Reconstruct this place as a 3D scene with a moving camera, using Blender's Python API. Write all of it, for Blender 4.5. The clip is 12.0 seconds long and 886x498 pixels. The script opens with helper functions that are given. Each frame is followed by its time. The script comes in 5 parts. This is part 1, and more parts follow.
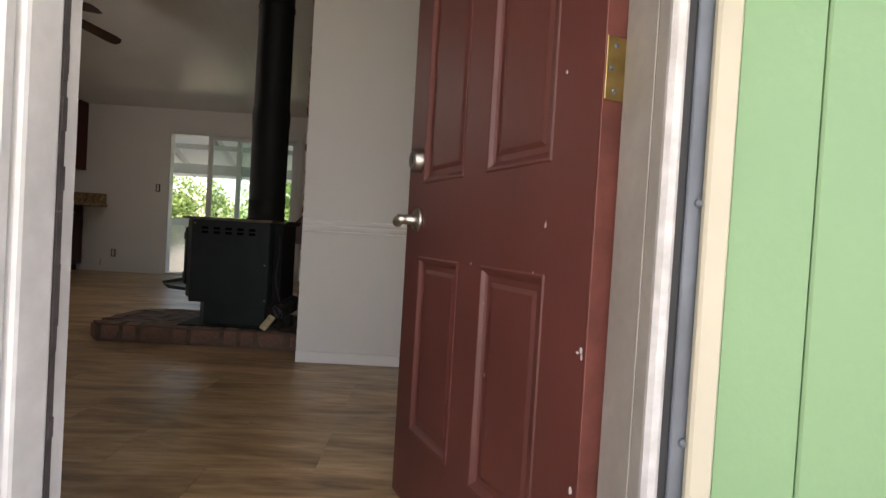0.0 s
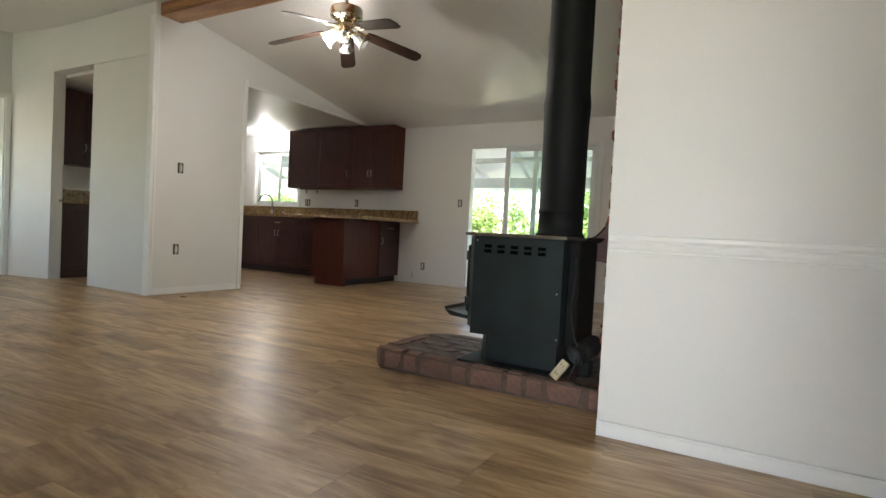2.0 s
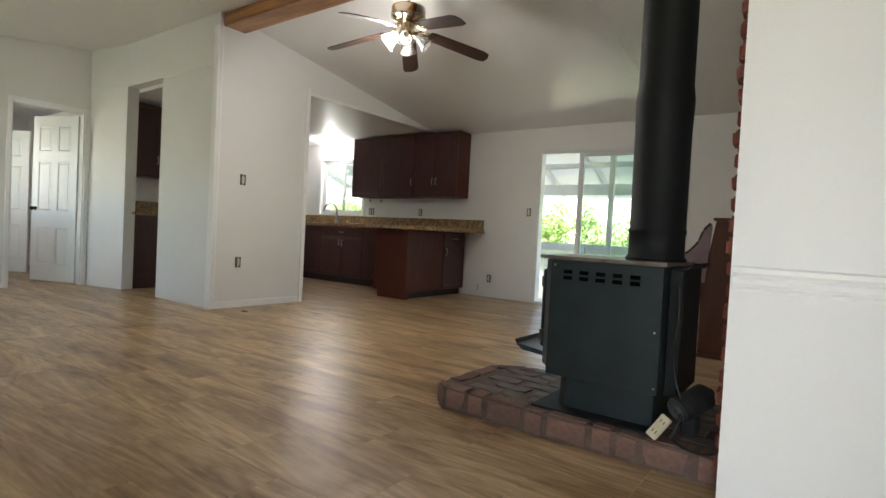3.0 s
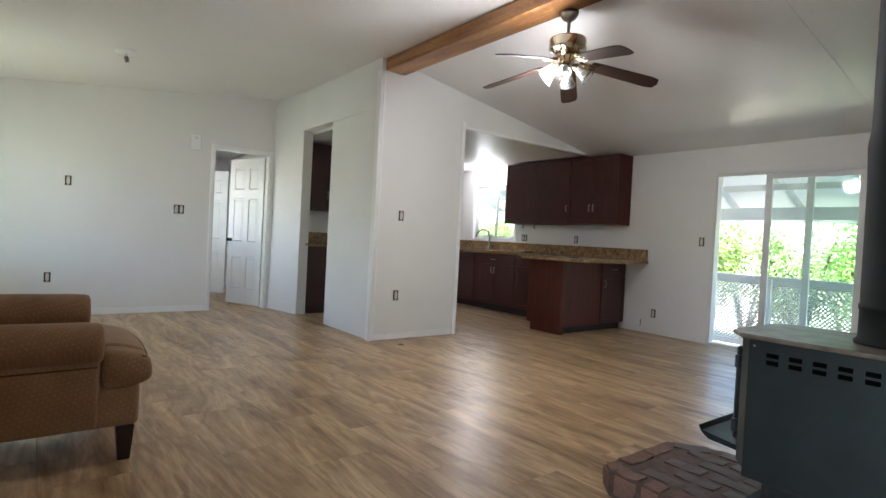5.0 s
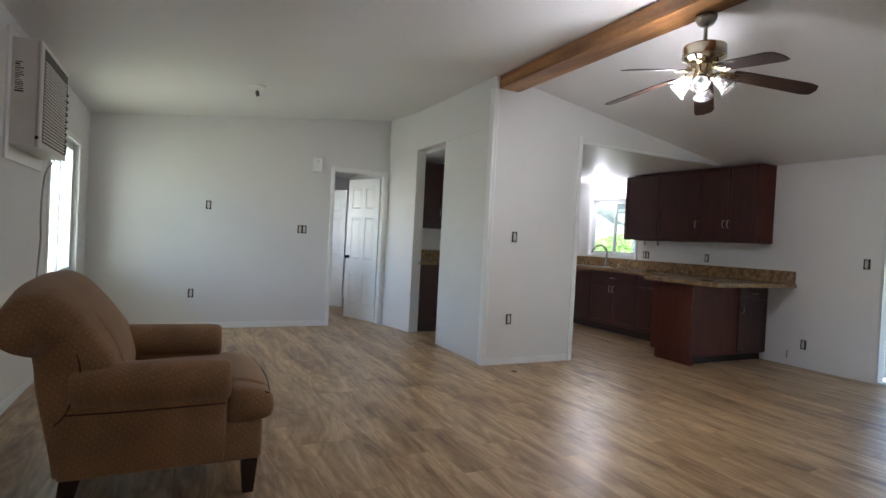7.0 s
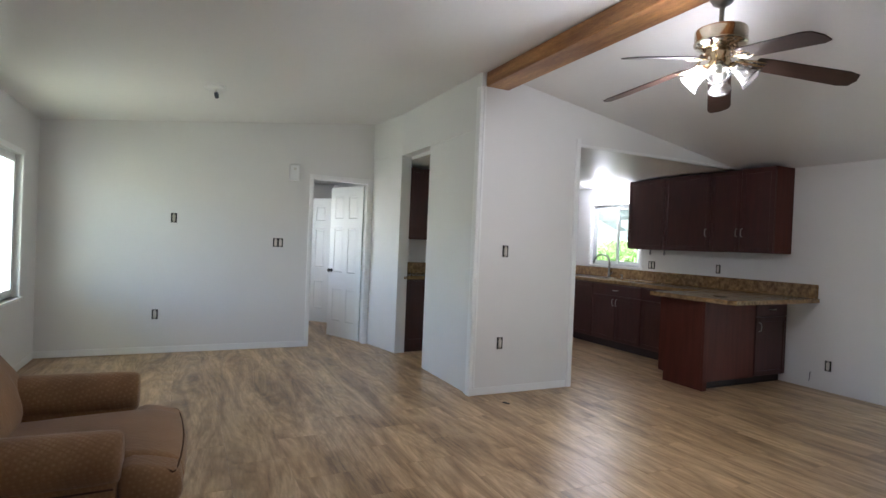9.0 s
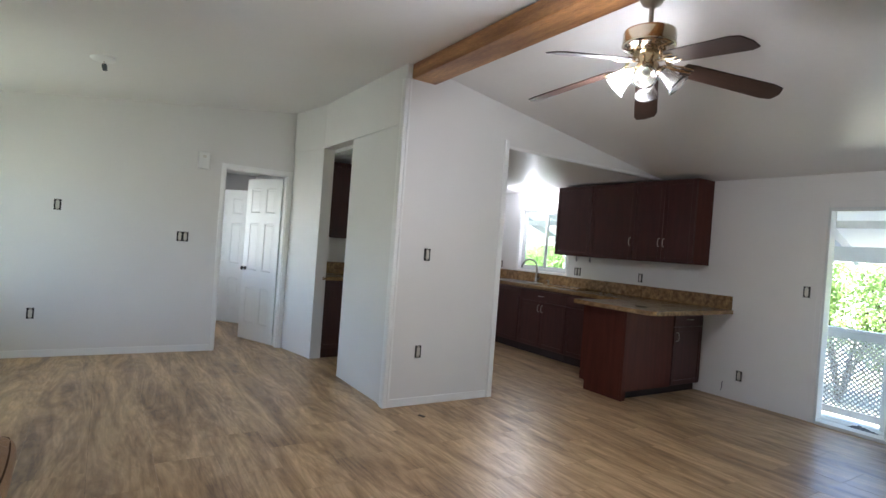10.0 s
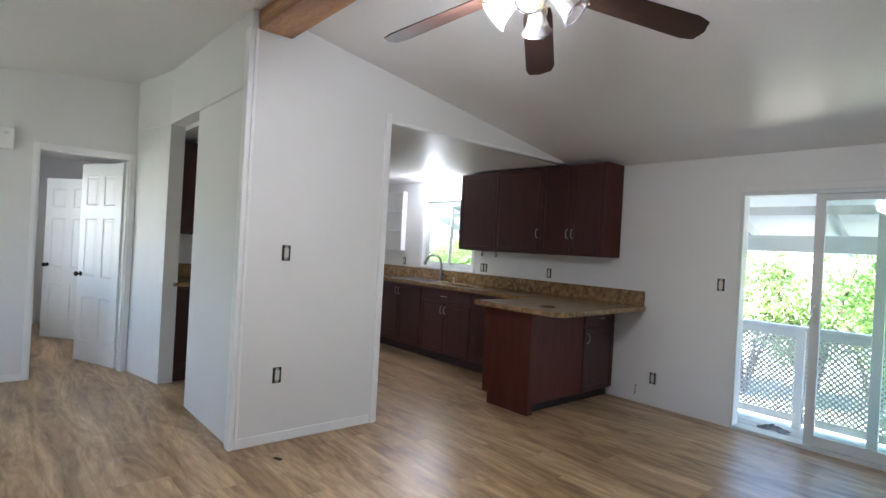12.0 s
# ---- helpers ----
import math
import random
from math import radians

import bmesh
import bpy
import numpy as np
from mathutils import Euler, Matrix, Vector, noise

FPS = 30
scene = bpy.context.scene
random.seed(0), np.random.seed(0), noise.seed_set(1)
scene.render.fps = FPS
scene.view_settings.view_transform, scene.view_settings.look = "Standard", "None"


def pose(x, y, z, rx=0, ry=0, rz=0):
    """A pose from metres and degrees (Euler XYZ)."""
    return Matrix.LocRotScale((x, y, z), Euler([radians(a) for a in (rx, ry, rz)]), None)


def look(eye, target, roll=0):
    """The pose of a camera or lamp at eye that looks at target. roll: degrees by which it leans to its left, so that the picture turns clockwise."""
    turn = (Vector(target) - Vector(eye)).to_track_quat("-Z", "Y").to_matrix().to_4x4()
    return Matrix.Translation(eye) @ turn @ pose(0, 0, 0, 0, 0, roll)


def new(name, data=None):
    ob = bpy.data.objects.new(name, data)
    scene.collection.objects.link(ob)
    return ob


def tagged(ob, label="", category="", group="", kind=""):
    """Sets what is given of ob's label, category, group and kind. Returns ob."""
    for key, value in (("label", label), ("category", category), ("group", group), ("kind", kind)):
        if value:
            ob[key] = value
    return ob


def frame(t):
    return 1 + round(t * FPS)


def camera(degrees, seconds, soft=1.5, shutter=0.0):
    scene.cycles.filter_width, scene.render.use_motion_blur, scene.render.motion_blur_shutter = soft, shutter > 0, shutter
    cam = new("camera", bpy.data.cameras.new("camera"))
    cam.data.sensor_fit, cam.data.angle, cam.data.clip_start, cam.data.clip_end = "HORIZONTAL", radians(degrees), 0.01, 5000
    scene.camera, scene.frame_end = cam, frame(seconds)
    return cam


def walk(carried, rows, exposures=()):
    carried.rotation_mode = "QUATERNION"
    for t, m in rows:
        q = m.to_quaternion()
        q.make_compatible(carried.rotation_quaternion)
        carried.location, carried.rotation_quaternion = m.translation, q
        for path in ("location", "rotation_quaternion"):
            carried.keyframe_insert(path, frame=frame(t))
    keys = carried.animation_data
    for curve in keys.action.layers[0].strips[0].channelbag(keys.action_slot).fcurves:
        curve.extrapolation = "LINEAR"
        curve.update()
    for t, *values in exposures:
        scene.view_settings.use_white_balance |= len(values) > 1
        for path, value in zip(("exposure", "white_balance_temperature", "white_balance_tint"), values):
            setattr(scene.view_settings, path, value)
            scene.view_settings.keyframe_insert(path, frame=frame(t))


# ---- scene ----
cam = camera(79.4, 12.0, shutter=0.0)
PATH = [
    (0, (0.424, 0.117, 0.766), (0.495, 2.115, 0.725), 3.4),
    (0.5, (0.396, 0.389, 0.764), (0.112, 2.368, 0.711), 3.4),
    (1, (0.392, 0.652, 0.768), (-0.143, 2.578, 0.709), 2.9),
    (1.5, (0.296, 0.853, 0.761), (-0.544, 2.667, 0.7), 3.1),
    (2, (0.194, 0.987, 0.8), (-0.78, 2.733, 0.739), 3.0),
    (2.5, (0.092, 1.106, 0.801), (-0.931, 2.823, 0.746), 3.0),
    (3, (-0.023, 1.314, 0.883), (-1.204, 2.928, 0.827), 3.0),
    (3.5, (-0.11, 1.422, 1.041), (-1.459, 2.897, 0.983), 3.0),
    (5.5, (-0.21, 1.404, 1.124), (-1.843, 2.559, 1.092), 3.1),
    (6, (-0.246, 1.369, 1.156), (-1.941, 2.431, 1.124), 3.2),
    (6.5, (-0.275, 1.383, 1.216), (-2.035, 2.331, 1.184), 3.2),
    (7, (-0.352, 1.46, 1.265), (-2.149, 2.337, 1.233), 3.0),
    (9, (-0.783, 1.88, 1.389), (-2.586, 2.745, 1.369), 2.4),
    (9.5, (-0.912, 1.959, 1.429), (-2.712, 2.831, 1.41), 2.2),
    (10, (-0.976, 2.151, 1.429), (-2.664, 3.224, 1.418), 4.3),
    (10.5, (-1.07, 2.367, 1.431), (-2.647, 3.596, 1.432), 4.3),
    (11, (-1.233, 2.519, 1.405), (-2.787, 3.778, 1.406), 3.8),
    (11.5, (-1.36, 2.695, 1.426), (-2.908, 3.962, 1.424), 3.2),
    (12, (-1.467, 2.96, 1.443), (-2.984, 4.263, 1.437), 3.2),
]
EXPOSURES = [(0.0, 2.08, 7300, 20), (0.5, 2.60, 7100, 15), (1.0, 3.03, 7000, 15), (1.5, 3.36, 6900, 13), (2.0, 3.46, 6800, 11), (3.5, 3.54, 6550, 11), (5.5, 3.70, 6000, 15), (6.5, 3.66, 5950, 16), (7.0, 3.34, 5900, 16), (9.0, 3.50, 5850, 16), (10.0, 3.52, 5850, 15), (12.0, 3.72, 5750, 15)]
walk(cam, [(t, look(eye, target, roll)) for t, eye, target, roll in PATH], EXPOSURES)

# ---- world, sun, daylight, added hall fill ----
world = bpy.data.worlds.new("world")
scene.world = world
world.use_nodes = True
wn = world.node_tree.nodes
sky = wn.new("ShaderNodeTexSky")
sky.sky_type, sky.sun_disc = "NISHITA", False
sky.sun_elevation, sky.sun_rotation = radians(58), radians(205)
wn["Background"].inputs["Strength"].default_value = 0.15
world.node_tree.links.new(sky.outputs["Color"], wn["Background"].inputs["Color"])


def lamp(name, kind, m, energy, color, **extra):
    data = bpy.data.lights.new(name, kind)
    data.energy, data.color = energy, color
    for key in extra:
        if key == "size":
            data.shape, data.size, data.size_y = "RECTANGLE", extra[key][0], extra[key][1]
        if key == "angle":
            data.angle = extra[key]
        if key == "radius":
            data.shadow_soft_size = extra[key]
        if key == "spread":
            data.spread = extra[key]
    ob = new(name, data)
    ob.matrix_world = m
    return ob


sun_from = Vector((-0.25, -0.53, 1.0))
lamp("sun", "SUN", look(sun_from * 10, (0, 0, 0)), 5.0, (1.0, 0.95, 0.87), angle=radians(0.5))
lamp("door_daylight", "AREA", look((0.3, -2.1, 0.95), (0.3, 3.0, 1.7)), 11, (1.0, 0.975, 0.94), size=(3.0, 2.2))
lamp("window_daylight", "AREA", look((-6.45, 0.36, 1.38), (-6.45, 3.0, 1.2)), 0.4, (1.0, 0.975, 0.92), size=(1.1, 1.3), spread=radians(105))
# fill lamp at an invented, unseen hall opening, added to brighten the hall
lamp("hall_fill_lamp", "AREA", look((-8.9, 2.52, 1.6), (-8.9, 4.0, 1.9)), 0.35, (0.93, 0.97, 0.98), size=(0.8, 1.0))

# ---- materials ----


def mat(name, color, rough=0.6, metal=0.0, vary=0.0, scale=3.0, bump=0.0, bump_scale=60.0, fine=0.0, coat=0.0, piece=0.0, island=0.0, color2=None, stretch=(1, 1, 1), rough_vary=0.0):
    """A surface with large blotches, fine grain, relief and piece to piece variation."""
    m = bpy.data.materials.new(name)
    m.use_nodes = True
    n, l = m.node_tree.nodes, m.node_tree.links
    b = n["Principled BSDF"]
    b.inputs["Roughness"].default_value, b.inputs["Metallic"].default_value = rough, metal
    b.inputs["Coat Weight"].default_value = coat
    b.inputs["Base Color"].default_value = (*color, 1)
    geo = n.new("ShaderNodeTexCoord")
    mapping = n.new("ShaderNodeMapping")
    mapping.inputs["Scale"].default_value = stretch
    l.new(geo.outputs["Object"], mapping.inputs["Vector"])
    big = n.new("ShaderNodeTexNoise")
    big.inputs["Scale"].default_value, big.inputs["Detail"].default_value = scale, 5
    l.new(mapping.outputs["Vector"], big.inputs["Vector"])
    grain = n.new("ShaderNodeTexNoise")
    grain.inputs["Scale"].default_value, grain.inputs["Detail"].default_value = bump_scale, 3
    l.new(mapping.outputs["Vector"], grain.inputs["Vector"])
    last = None
    if vary or color2 or fine:
        mix = n.new("ShaderNodeMix")
        mix.data_type = "RGBA"
        ramp = n.new("ShaderNodeMapRange")
        ramp.inputs["From Min"].default_value, ramp.inputs["From Max"].default_value = 0.3, 0.7
        l.new(big.outputs["Fac"], ramp.inputs["Value"])
        l.new(ramp.outputs["Result"], mix.inputs["Factor"])
        c2 = color2 or tuple(c * (1 - vary) for c in color)
        mix.inputs["A"].default_value, mix.inputs["B"].default_value = (*color, 1), (*c2, 1)
        last = mix.outputs["Result"]
    if fine:
        m2 = n.new("ShaderNodeMix")
        m2.data_type, m2.blend_type = "RGBA", "MULTIPLY"
        r2 = n.new("ShaderNodeMapRange")
        r2.inputs["To Min"].default_value, r2.inputs["To Max"].default_value = 1 - fine, 1 + fine
        l.new(grain.outputs["Fac"], r2.inputs["Value"])
        m2.inputs["Factor"].default_value = 1
        l.new(last, m2.inputs["A"])
        l.new(r2.outputs["Result"], m2.inputs["B"])
        last = m2.outputs["Result"]
    if piece or island:
        hsv = n.new("ShaderNodeHueSaturation")
        rnd = n.new("ShaderNodeNewGeometry" if island else "ShaderNodeObjectInfo")
        r3 = n.new("ShaderNodeMapRange")
        amount = piece or island
        r3.inputs["To Min"].default_value, r3.inputs["To Max"].default_value = 1 - amount, 1 + amount
        l.new(rnd.outputs["Random Per Island" if island else "Random"], r3.inputs["Value"])
        l.new(r3.outputs["Result"], hsv.inputs["Value"])
        hsv.inputs["Color"].default_value = (*color, 1)
        if last:
            l.new(last, hsv.inputs["Color"])
        last = hsv.outputs["Color"]
    if last:
        l.new(last, b.inputs["Base Color"])
    if rough_vary:
        r4 = n.new("ShaderNodeMapRange")
        r4.inputs["To Min"].default_value, r4.inputs["To Max"].default_value = rough - rough_vary, rough + rough_vary
        l.new(big.outputs["Fac"], r4.inputs["Value"])
        l.new(r4.outputs["Result"], b.inputs["Roughness"])
    if bump:
        bn = n.new("ShaderNodeBump")
        bn.inputs["Strength"].default_value, bn.inputs["Distance"].default_value = bump, 0.004
        l.new(grain.outputs["Fac"], bn.inputs["Height"])
        l.new(bn.outputs["Normal"], b.inputs["Normal"])
    return m


def glow(name, color, strength):
    m = bpy.data.materials.new(name)
    m.use_nodes = True
    b = m.node_tree.nodes["Principled BSDF"]
    b.inputs["Base Color"].default_value = (*color, 1)
    b.inputs["Emission Color"].default_value = (*color, 1)
    b.inputs["Emission Strength"].default_value = strength
    return m


def glass_mat(name, color=(1, 1, 1), rough=0.0, clear=0.9):
    """Thin pane: clear with a sharp mirror image by Fresnel."""
    m = bpy.data.materials.new(name)
    m.use_nodes = True
    n, l = m.node_tree.nodes, m.node_tree.links
    n.remove(n["Principled BSDF"])
    tr, gl, mx, fr = n.new("ShaderNodeBsdfTransparent"), n.new("ShaderNodeBsdfGlossy"), n.new("ShaderNodeMixShader"), n.new("ShaderNodeFresnel")
    tr.inputs["Color"].default_value = (*[c * clear for c in color], 1)
    gl.inputs["Roughness"].default_value = rough
    fr.inputs["IOR"].default_value = 1.5
    l.new(fr.outputs["Fac"], mx.inputs["Fac"])
    l.new(tr.outputs["BSDF"], mx.inputs[1])
    l.new(gl.outputs["BSDF"], mx.inputs[2])
    l.new(mx.outputs["Shader"], n["Material Output"].inputs["Surface"])
    return m


M_WALL = mat("white_wall_paint", (0.775, 0.765, 0.75), 0.5, vary=0.05, scale=0.9, bump=0.12, bump_scale=90, fine=0.02)
M_CEIL = mat("ceiling_paint", (0.80, 0.785, 0.77), 0.31, vary=0.05, scale=0.7, bump=0.10, bump_scale=25, fine=0.02, rough_vary=0.06)
M_TRIM = mat("white_trim_gloss", (0.86, 0.86, 0.85), 0.28, vary=0.05, scale=4, bump=0.05)
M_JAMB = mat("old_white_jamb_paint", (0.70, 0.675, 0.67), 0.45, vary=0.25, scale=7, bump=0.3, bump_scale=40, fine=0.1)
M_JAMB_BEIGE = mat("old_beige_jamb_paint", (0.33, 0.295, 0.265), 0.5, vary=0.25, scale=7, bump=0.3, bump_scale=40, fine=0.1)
M_CREAM = mat("cream_trim_paint", (0.41, 0.37, 0.285), 0.5, vary=0.1, scale=5, bump=0.15)
M_GREEN = mat("green_siding_paint", (0.152, 0.268, 0.132), 0.5, vary=0.10, scale=1.6, bump=0.15, bump_scale=70, fine=0.03)
M_DARK = mat("dark_gap", (0.02, 0.02, 0.022), 0.7, vary=0.3, bump=0.2)
M_STEEL = mat("grey_metal_channel", (0.13, 0.145, 0.17), 0.5, 0.3, vary=0.3, scale=8, bump=0.2)
M_MAROON = mat("maroon_door_paint", (0.096, 0.024, 0.019), 0.46, vary=0.28, scale=2.5, bump=0.07, bump_scale=45, fine=0.06)
M_MAROON_WORN = mat("worn_maroon_edge", (0.18, 0.052, 0.04), 0.55, vary=0.4, scale=9, bump=0.35, bump_scale=50, fine=0.2)
M_CHIP = mat("bare_chip", (0.62, 0.56, 0.53), 0.7, vary=0.3, scale=60)
M_BRASS = mat("aged_brass", (0.44, 0.31, 0.12), 0.45, 0.9, vary=0.35, scale=30, bump=0.15)
M_NICKEL = mat("satin_nickel", (0.46, 0.43, 0.385), 0.32, 1.0, vary=0.1, scale=20)
M_CHERRY = mat("cherry_cabinet_wood", (0.060, 0.015, 0.013), 0.36, vary=0.3, scale=4, bump=0.04, bump_scale=60, fine=0.14, stretch=(6, 6, 0.7))
M_CHERRY_PANEL = mat("cherry_veneer_panel", (0.098, 0.027, 0.018), 0.5, vary=0.28, scale=3, bump=0.04, bump_scale=70, fine=0.12, stretch=(6, 6, 0.6))
M_CHERRY_PANEL.node_tree.nodes["Principled BSDF"].inputs["Specular IOR Level"].default_value = 0.18
M_CAB_DARK = mat("cabinet_shadow_gap", (0.02, 0.008, 0.007), 0.6, vary=0.2)
M_BEAM = mat("varnished_cedar_beam", (0.52, 0.27, 0.10), 0.38, color2=(0.20, 0.075, 0.028), scale=1.5, bump=0.15, bump_scale=22, fine=0.65, stretch=(0.9, 7, 9))
M_BLACK = mat("black_stove_steel", (0.023, 0.035, 0.040), 0.40, 0.2, vary=0.35, scale=5, bump=0.12, bump_scale=80, fine=0.15, rough_vary=0.1)
M_PIPE = mat("black_stove_pipe", (0.009, 0.011, 0.011), 0.6, 0.0, vary=0.4, scale=4, bump=0.06)
M_PIPE.node_tree.nodes["Principled BSDF"].inputs["Specular IOR Level"].default_value = 0.25
M_RUST = mat("rusty_stove_top", (0.07, 0.05, 0.037), 0.42, 0.2, color2=(0.25, 0.21, 0.17), scale=9, bump=0.3, bump_scale=50, fine=0.25)
M_BRICK = mat("hearth_brick", (0.25, 0.132, 0.096), 0.85, color2=(0.15, 0.092, 0.074), scale=9, bump=0.7, bump_scale=45, fine=0.35, piece=0.16)
M_BRICK_TOP = mat("sooty_hearth_brick", (0.135, 0.096, 0.080), 0.62, vary=0.5, scale=6, bump=0.6, bump_scale=45, fine=0.3, piece=0.12)
M_BRICK_RED = mat("red_veneer_brick", (0.28, 0.085, 0.055), 0.8, vary=0.4, scale=14, bump=0.6, bump_scale=55, fine=0.2, piece=0.25)
M_MORTAR = mat("grey_mortar", (0.15, 0.102, 0.08), 0.95, vary=0.4, scale=20, bump=0.7, bump_scale=90, fine=0.2)
M_SLOT = mat("open_vent_slot", (0.003, 0.003, 0.003), 0.9)
M_SLOT.node_tree.nodes["Principled BSDF"].inputs["Specular IOR Level"].default_value = 0.0
M_RUBBER = mat("black_rubber", (0.012, 0.012, 0.013), 0.55, vary=0.2, bump=0.1)
M_IVORY = mat("ivory_plastic", (0.66, 0.57, 0.38), 0.4, vary=0.12, scale=20)
M_PLASTIC = mat("off_white_plastic", (0.72, 0.69, 0.64), 0.4, vary=0.08, scale=6, bump=0.03)
M_BLADE = mat("dark_walnut_blade", (0.036, 0.018, 0.012), 0.42, vary=0.45, scale=4, bump=0.06, fine=0.3, stretch=(1, 9, 9))
M_VINYL = mat("white_vinyl_frame", (0.70, 0.72, 0.72), 0.35, vary=0.05, scale=4)
M_DECK_WHITE = mat("white_deck_paint", (0.74, 0.76, 0.77), 0.55, vary=0.14, scale=3, bump=0.2, fine=0.06)
M_DECK = mat("pale_deck_boards", (0.66, 0.67, 0.69), 0.6, vary=0.2, scale=3, bump=0.3, piece=0.08)
M_DOOR = mat("white_panel_door_paint", (0.76, 0.79, 0.78), 0.4, vary=0.05, scale=3, bump=0.05)
M_CONCRETE = mat("porch_concrete", (0.36, 0.35, 0.33), 0.9, vary=0.3, scale=4, bump=0.5, fine=0.12)
M_SOIL = mat("dry_ground", (0.42, 0.39, 0.32), 0.95, color2=(0.22, 0.23, 0.13), scale=0.7, bump=0.7, bump_scale=8, fine=0.25)
M_BARK = mat("bark", (0.10, 0.07, 0.05), 0.9, vary=0.4, scale=10, bump=0.7, fine=0.3)
M_BOX = mat("black_outlet_box", (0.012, 0.012, 0.013), 0.6)
M_DEVICE = mat("ivory_device", (0.63, 0.60, 0.53), 0.45, vary=0.1, scale=30)
M_GRANITE = mat("granite_laminate", (0.37, 0.235, 0.105), 0.22, color2=(0.13, 0.072, 0.033), scale=26, bump=0.03, bump_scale=160, fine=0.75)
M_SINK = mat("steel_sink", (0.6, 0.6, 0.6), 0.3, 1.0, vary=0.1)
M_PIANO = mat("mahogany_piano", (0.095, 0.03, 0.017), 0.32, vary=0.4, scale=4, fine=0.25, bump=0.05, stretch=(6, 6, 0.7))
M_GLASS = glass_mat("window_glass", (0.87, 0.98, 0.93))
M_SHADE = None
M_BULB = glow("lit_bulb", (1.0, 0.95, 0.87), 60)
M_TUBE = glow("lit_kitchen_bulb", (0.95, 0.98, 1.0), 12)

# ---- builders ----


def part(name, bm, material, parent=None, label="", smooth=False):
    me = bpy.data.meshes.new(name)
    bmesh.ops.recalc_face_normals(bm, faces=bm.faces)
    bm.to_mesh(me)
    bm.free()
    me.materials.append(material)
    if smooth:
        for p in me.polygons:
            p.use_smooth = True
    ob = new(name, me)
    if parent:
        ob.parent = parent
    if label:
        tagged(ob, label)
    return ob


def sheet(name, x0, x1, y, z0, z1, facing, material, parent):
    """A flat glass pane at y whose face looks to -y or +y."""
    me = bpy.data.meshes.new(name)
    vs = [(x0, y, z0), (x1, y, z0), (x1, y, z1), (x0, y, z1)]
    me.from_pydata(vs, [], [(0, 1, 2, 3) if facing < 0 else (3, 2, 1, 0)])
    me.materials.append(material)
    ob = new(name, me)
    ob.parent = parent
    ob.visible_shadow = False
    return ob


def thing(name, m, label, category, group=""):
    ob = new(name)
    ob.empty_display_size = 0.1
    ob.matrix_world = m
    return tagged(ob, label, category, group)


def structure(ob, label, category):
    return tagged(ob, label, category, kind="structure")


def box(bm, x0, x1, y0, y1, z0, z1, bevel=0.0, seg=1):
    made = bmesh.ops.create_cube(bm, size=1)
    vs = made["verts"]
    for v in vs:
        v.co = Vector(((x0 + x1) / 2 + v.co.x * (x1 - x0), (y0 + y1) / 2 + v.co.y * (y1 - y0), (z0 + z1) / 2 + v.co.z * (z1 - z0)))
    if bevel:
        es = list({e for v in vs for e in v.link_edges})
        bmesh.ops.bevel(bm, geom=es, offset=bevel, segments=seg, profile=0.5, affect="EDGES")
    return bm


def boxes(*rows, bevel=0.0):
    bm = bmesh.new()
    for r in rows:
        box(bm, *r, bevel=bevel)
    return bm


def prism(bm, pts, axis, a0, a1):
    """Extrude a polygon of the two other axes (in xyz order) along axis."""
    def place(p, a):
        c = list(p)
        c.insert(axis, a)
        return c
    lo = [bm.verts.new(place(p, a0)) for p in pts]
    hi = [bm.verts.new(place(p, a1)) for p in pts]
    bm.faces.new(lo)
    bm.faces.new(hi[::-1])
    for i in range(len(pts)):
        j = (i + 1) % len(pts)
        bm.faces.new((lo[i], hi[i], hi[j], lo[j]))
    return bm


def lathe(bm, profile, seg=24, m=None, close=True):
    """Turn (radius, z) points round z."""
    m = m or Matrix()
    rings = []
    for r, z in profile:
        if r < 1e-6:
            rings.append([bm.verts.new(m @ Vector((0, 0, z)))])
        else:
            rings.append([bm.verts.new(m @ Vector((r * math.cos(2 * math.pi * k / seg), r * math.sin(2 * math.pi * k / seg), z))) for k in range(seg)])
    for a, b in zip(rings, rings[1:]):
        for k in range(seg):
            q = (k + 1) % seg
            if len(a) == 1 and len(b) == 1:
                continue
            if len(a) == 1:
                bm.faces.new((a[0], b[k], b[q]))
            elif len(b) == 1:
                bm.faces.new((a[k], b[0], a[q]))
            else:
                bm.faces.new((a[k], b[k], b[q], a[q]))
    return bm


def tube(bm, pts, radius, seg=10):
    """A round bar along points."""
    pts = [Vector(p) for p in pts]
    rings = []
    for i, p in enumerate(pts):
        d = (pts[min(i + 1, len(pts) - 1)] - pts[max(i - 1, 0)]).normalized()
        side = d.cross(Vector((0, 0, 1)) if abs(d.z) < 0.9 else Vector((1, 0, 0))).normalized()
        up = side.cross(d)
        r = radius[i] if isinstance(radius, (list, tuple)) else radius
        rings.append([bm.verts.new(p + r * (side * math.cos(2 * math.pi * k / seg) + up * math.sin(2 * math.pi * k / seg))) for k in range(seg)])
    for a, b in zip(rings, rings[1:]):
        for k in range(seg):
            bm.faces.new((a[k], b[k], b[(k + 1) % seg], a[(k + 1) % seg]))
    bm.faces.new(rings[0][::-1])
    bm.faces.new(rings[-1])
    return bm


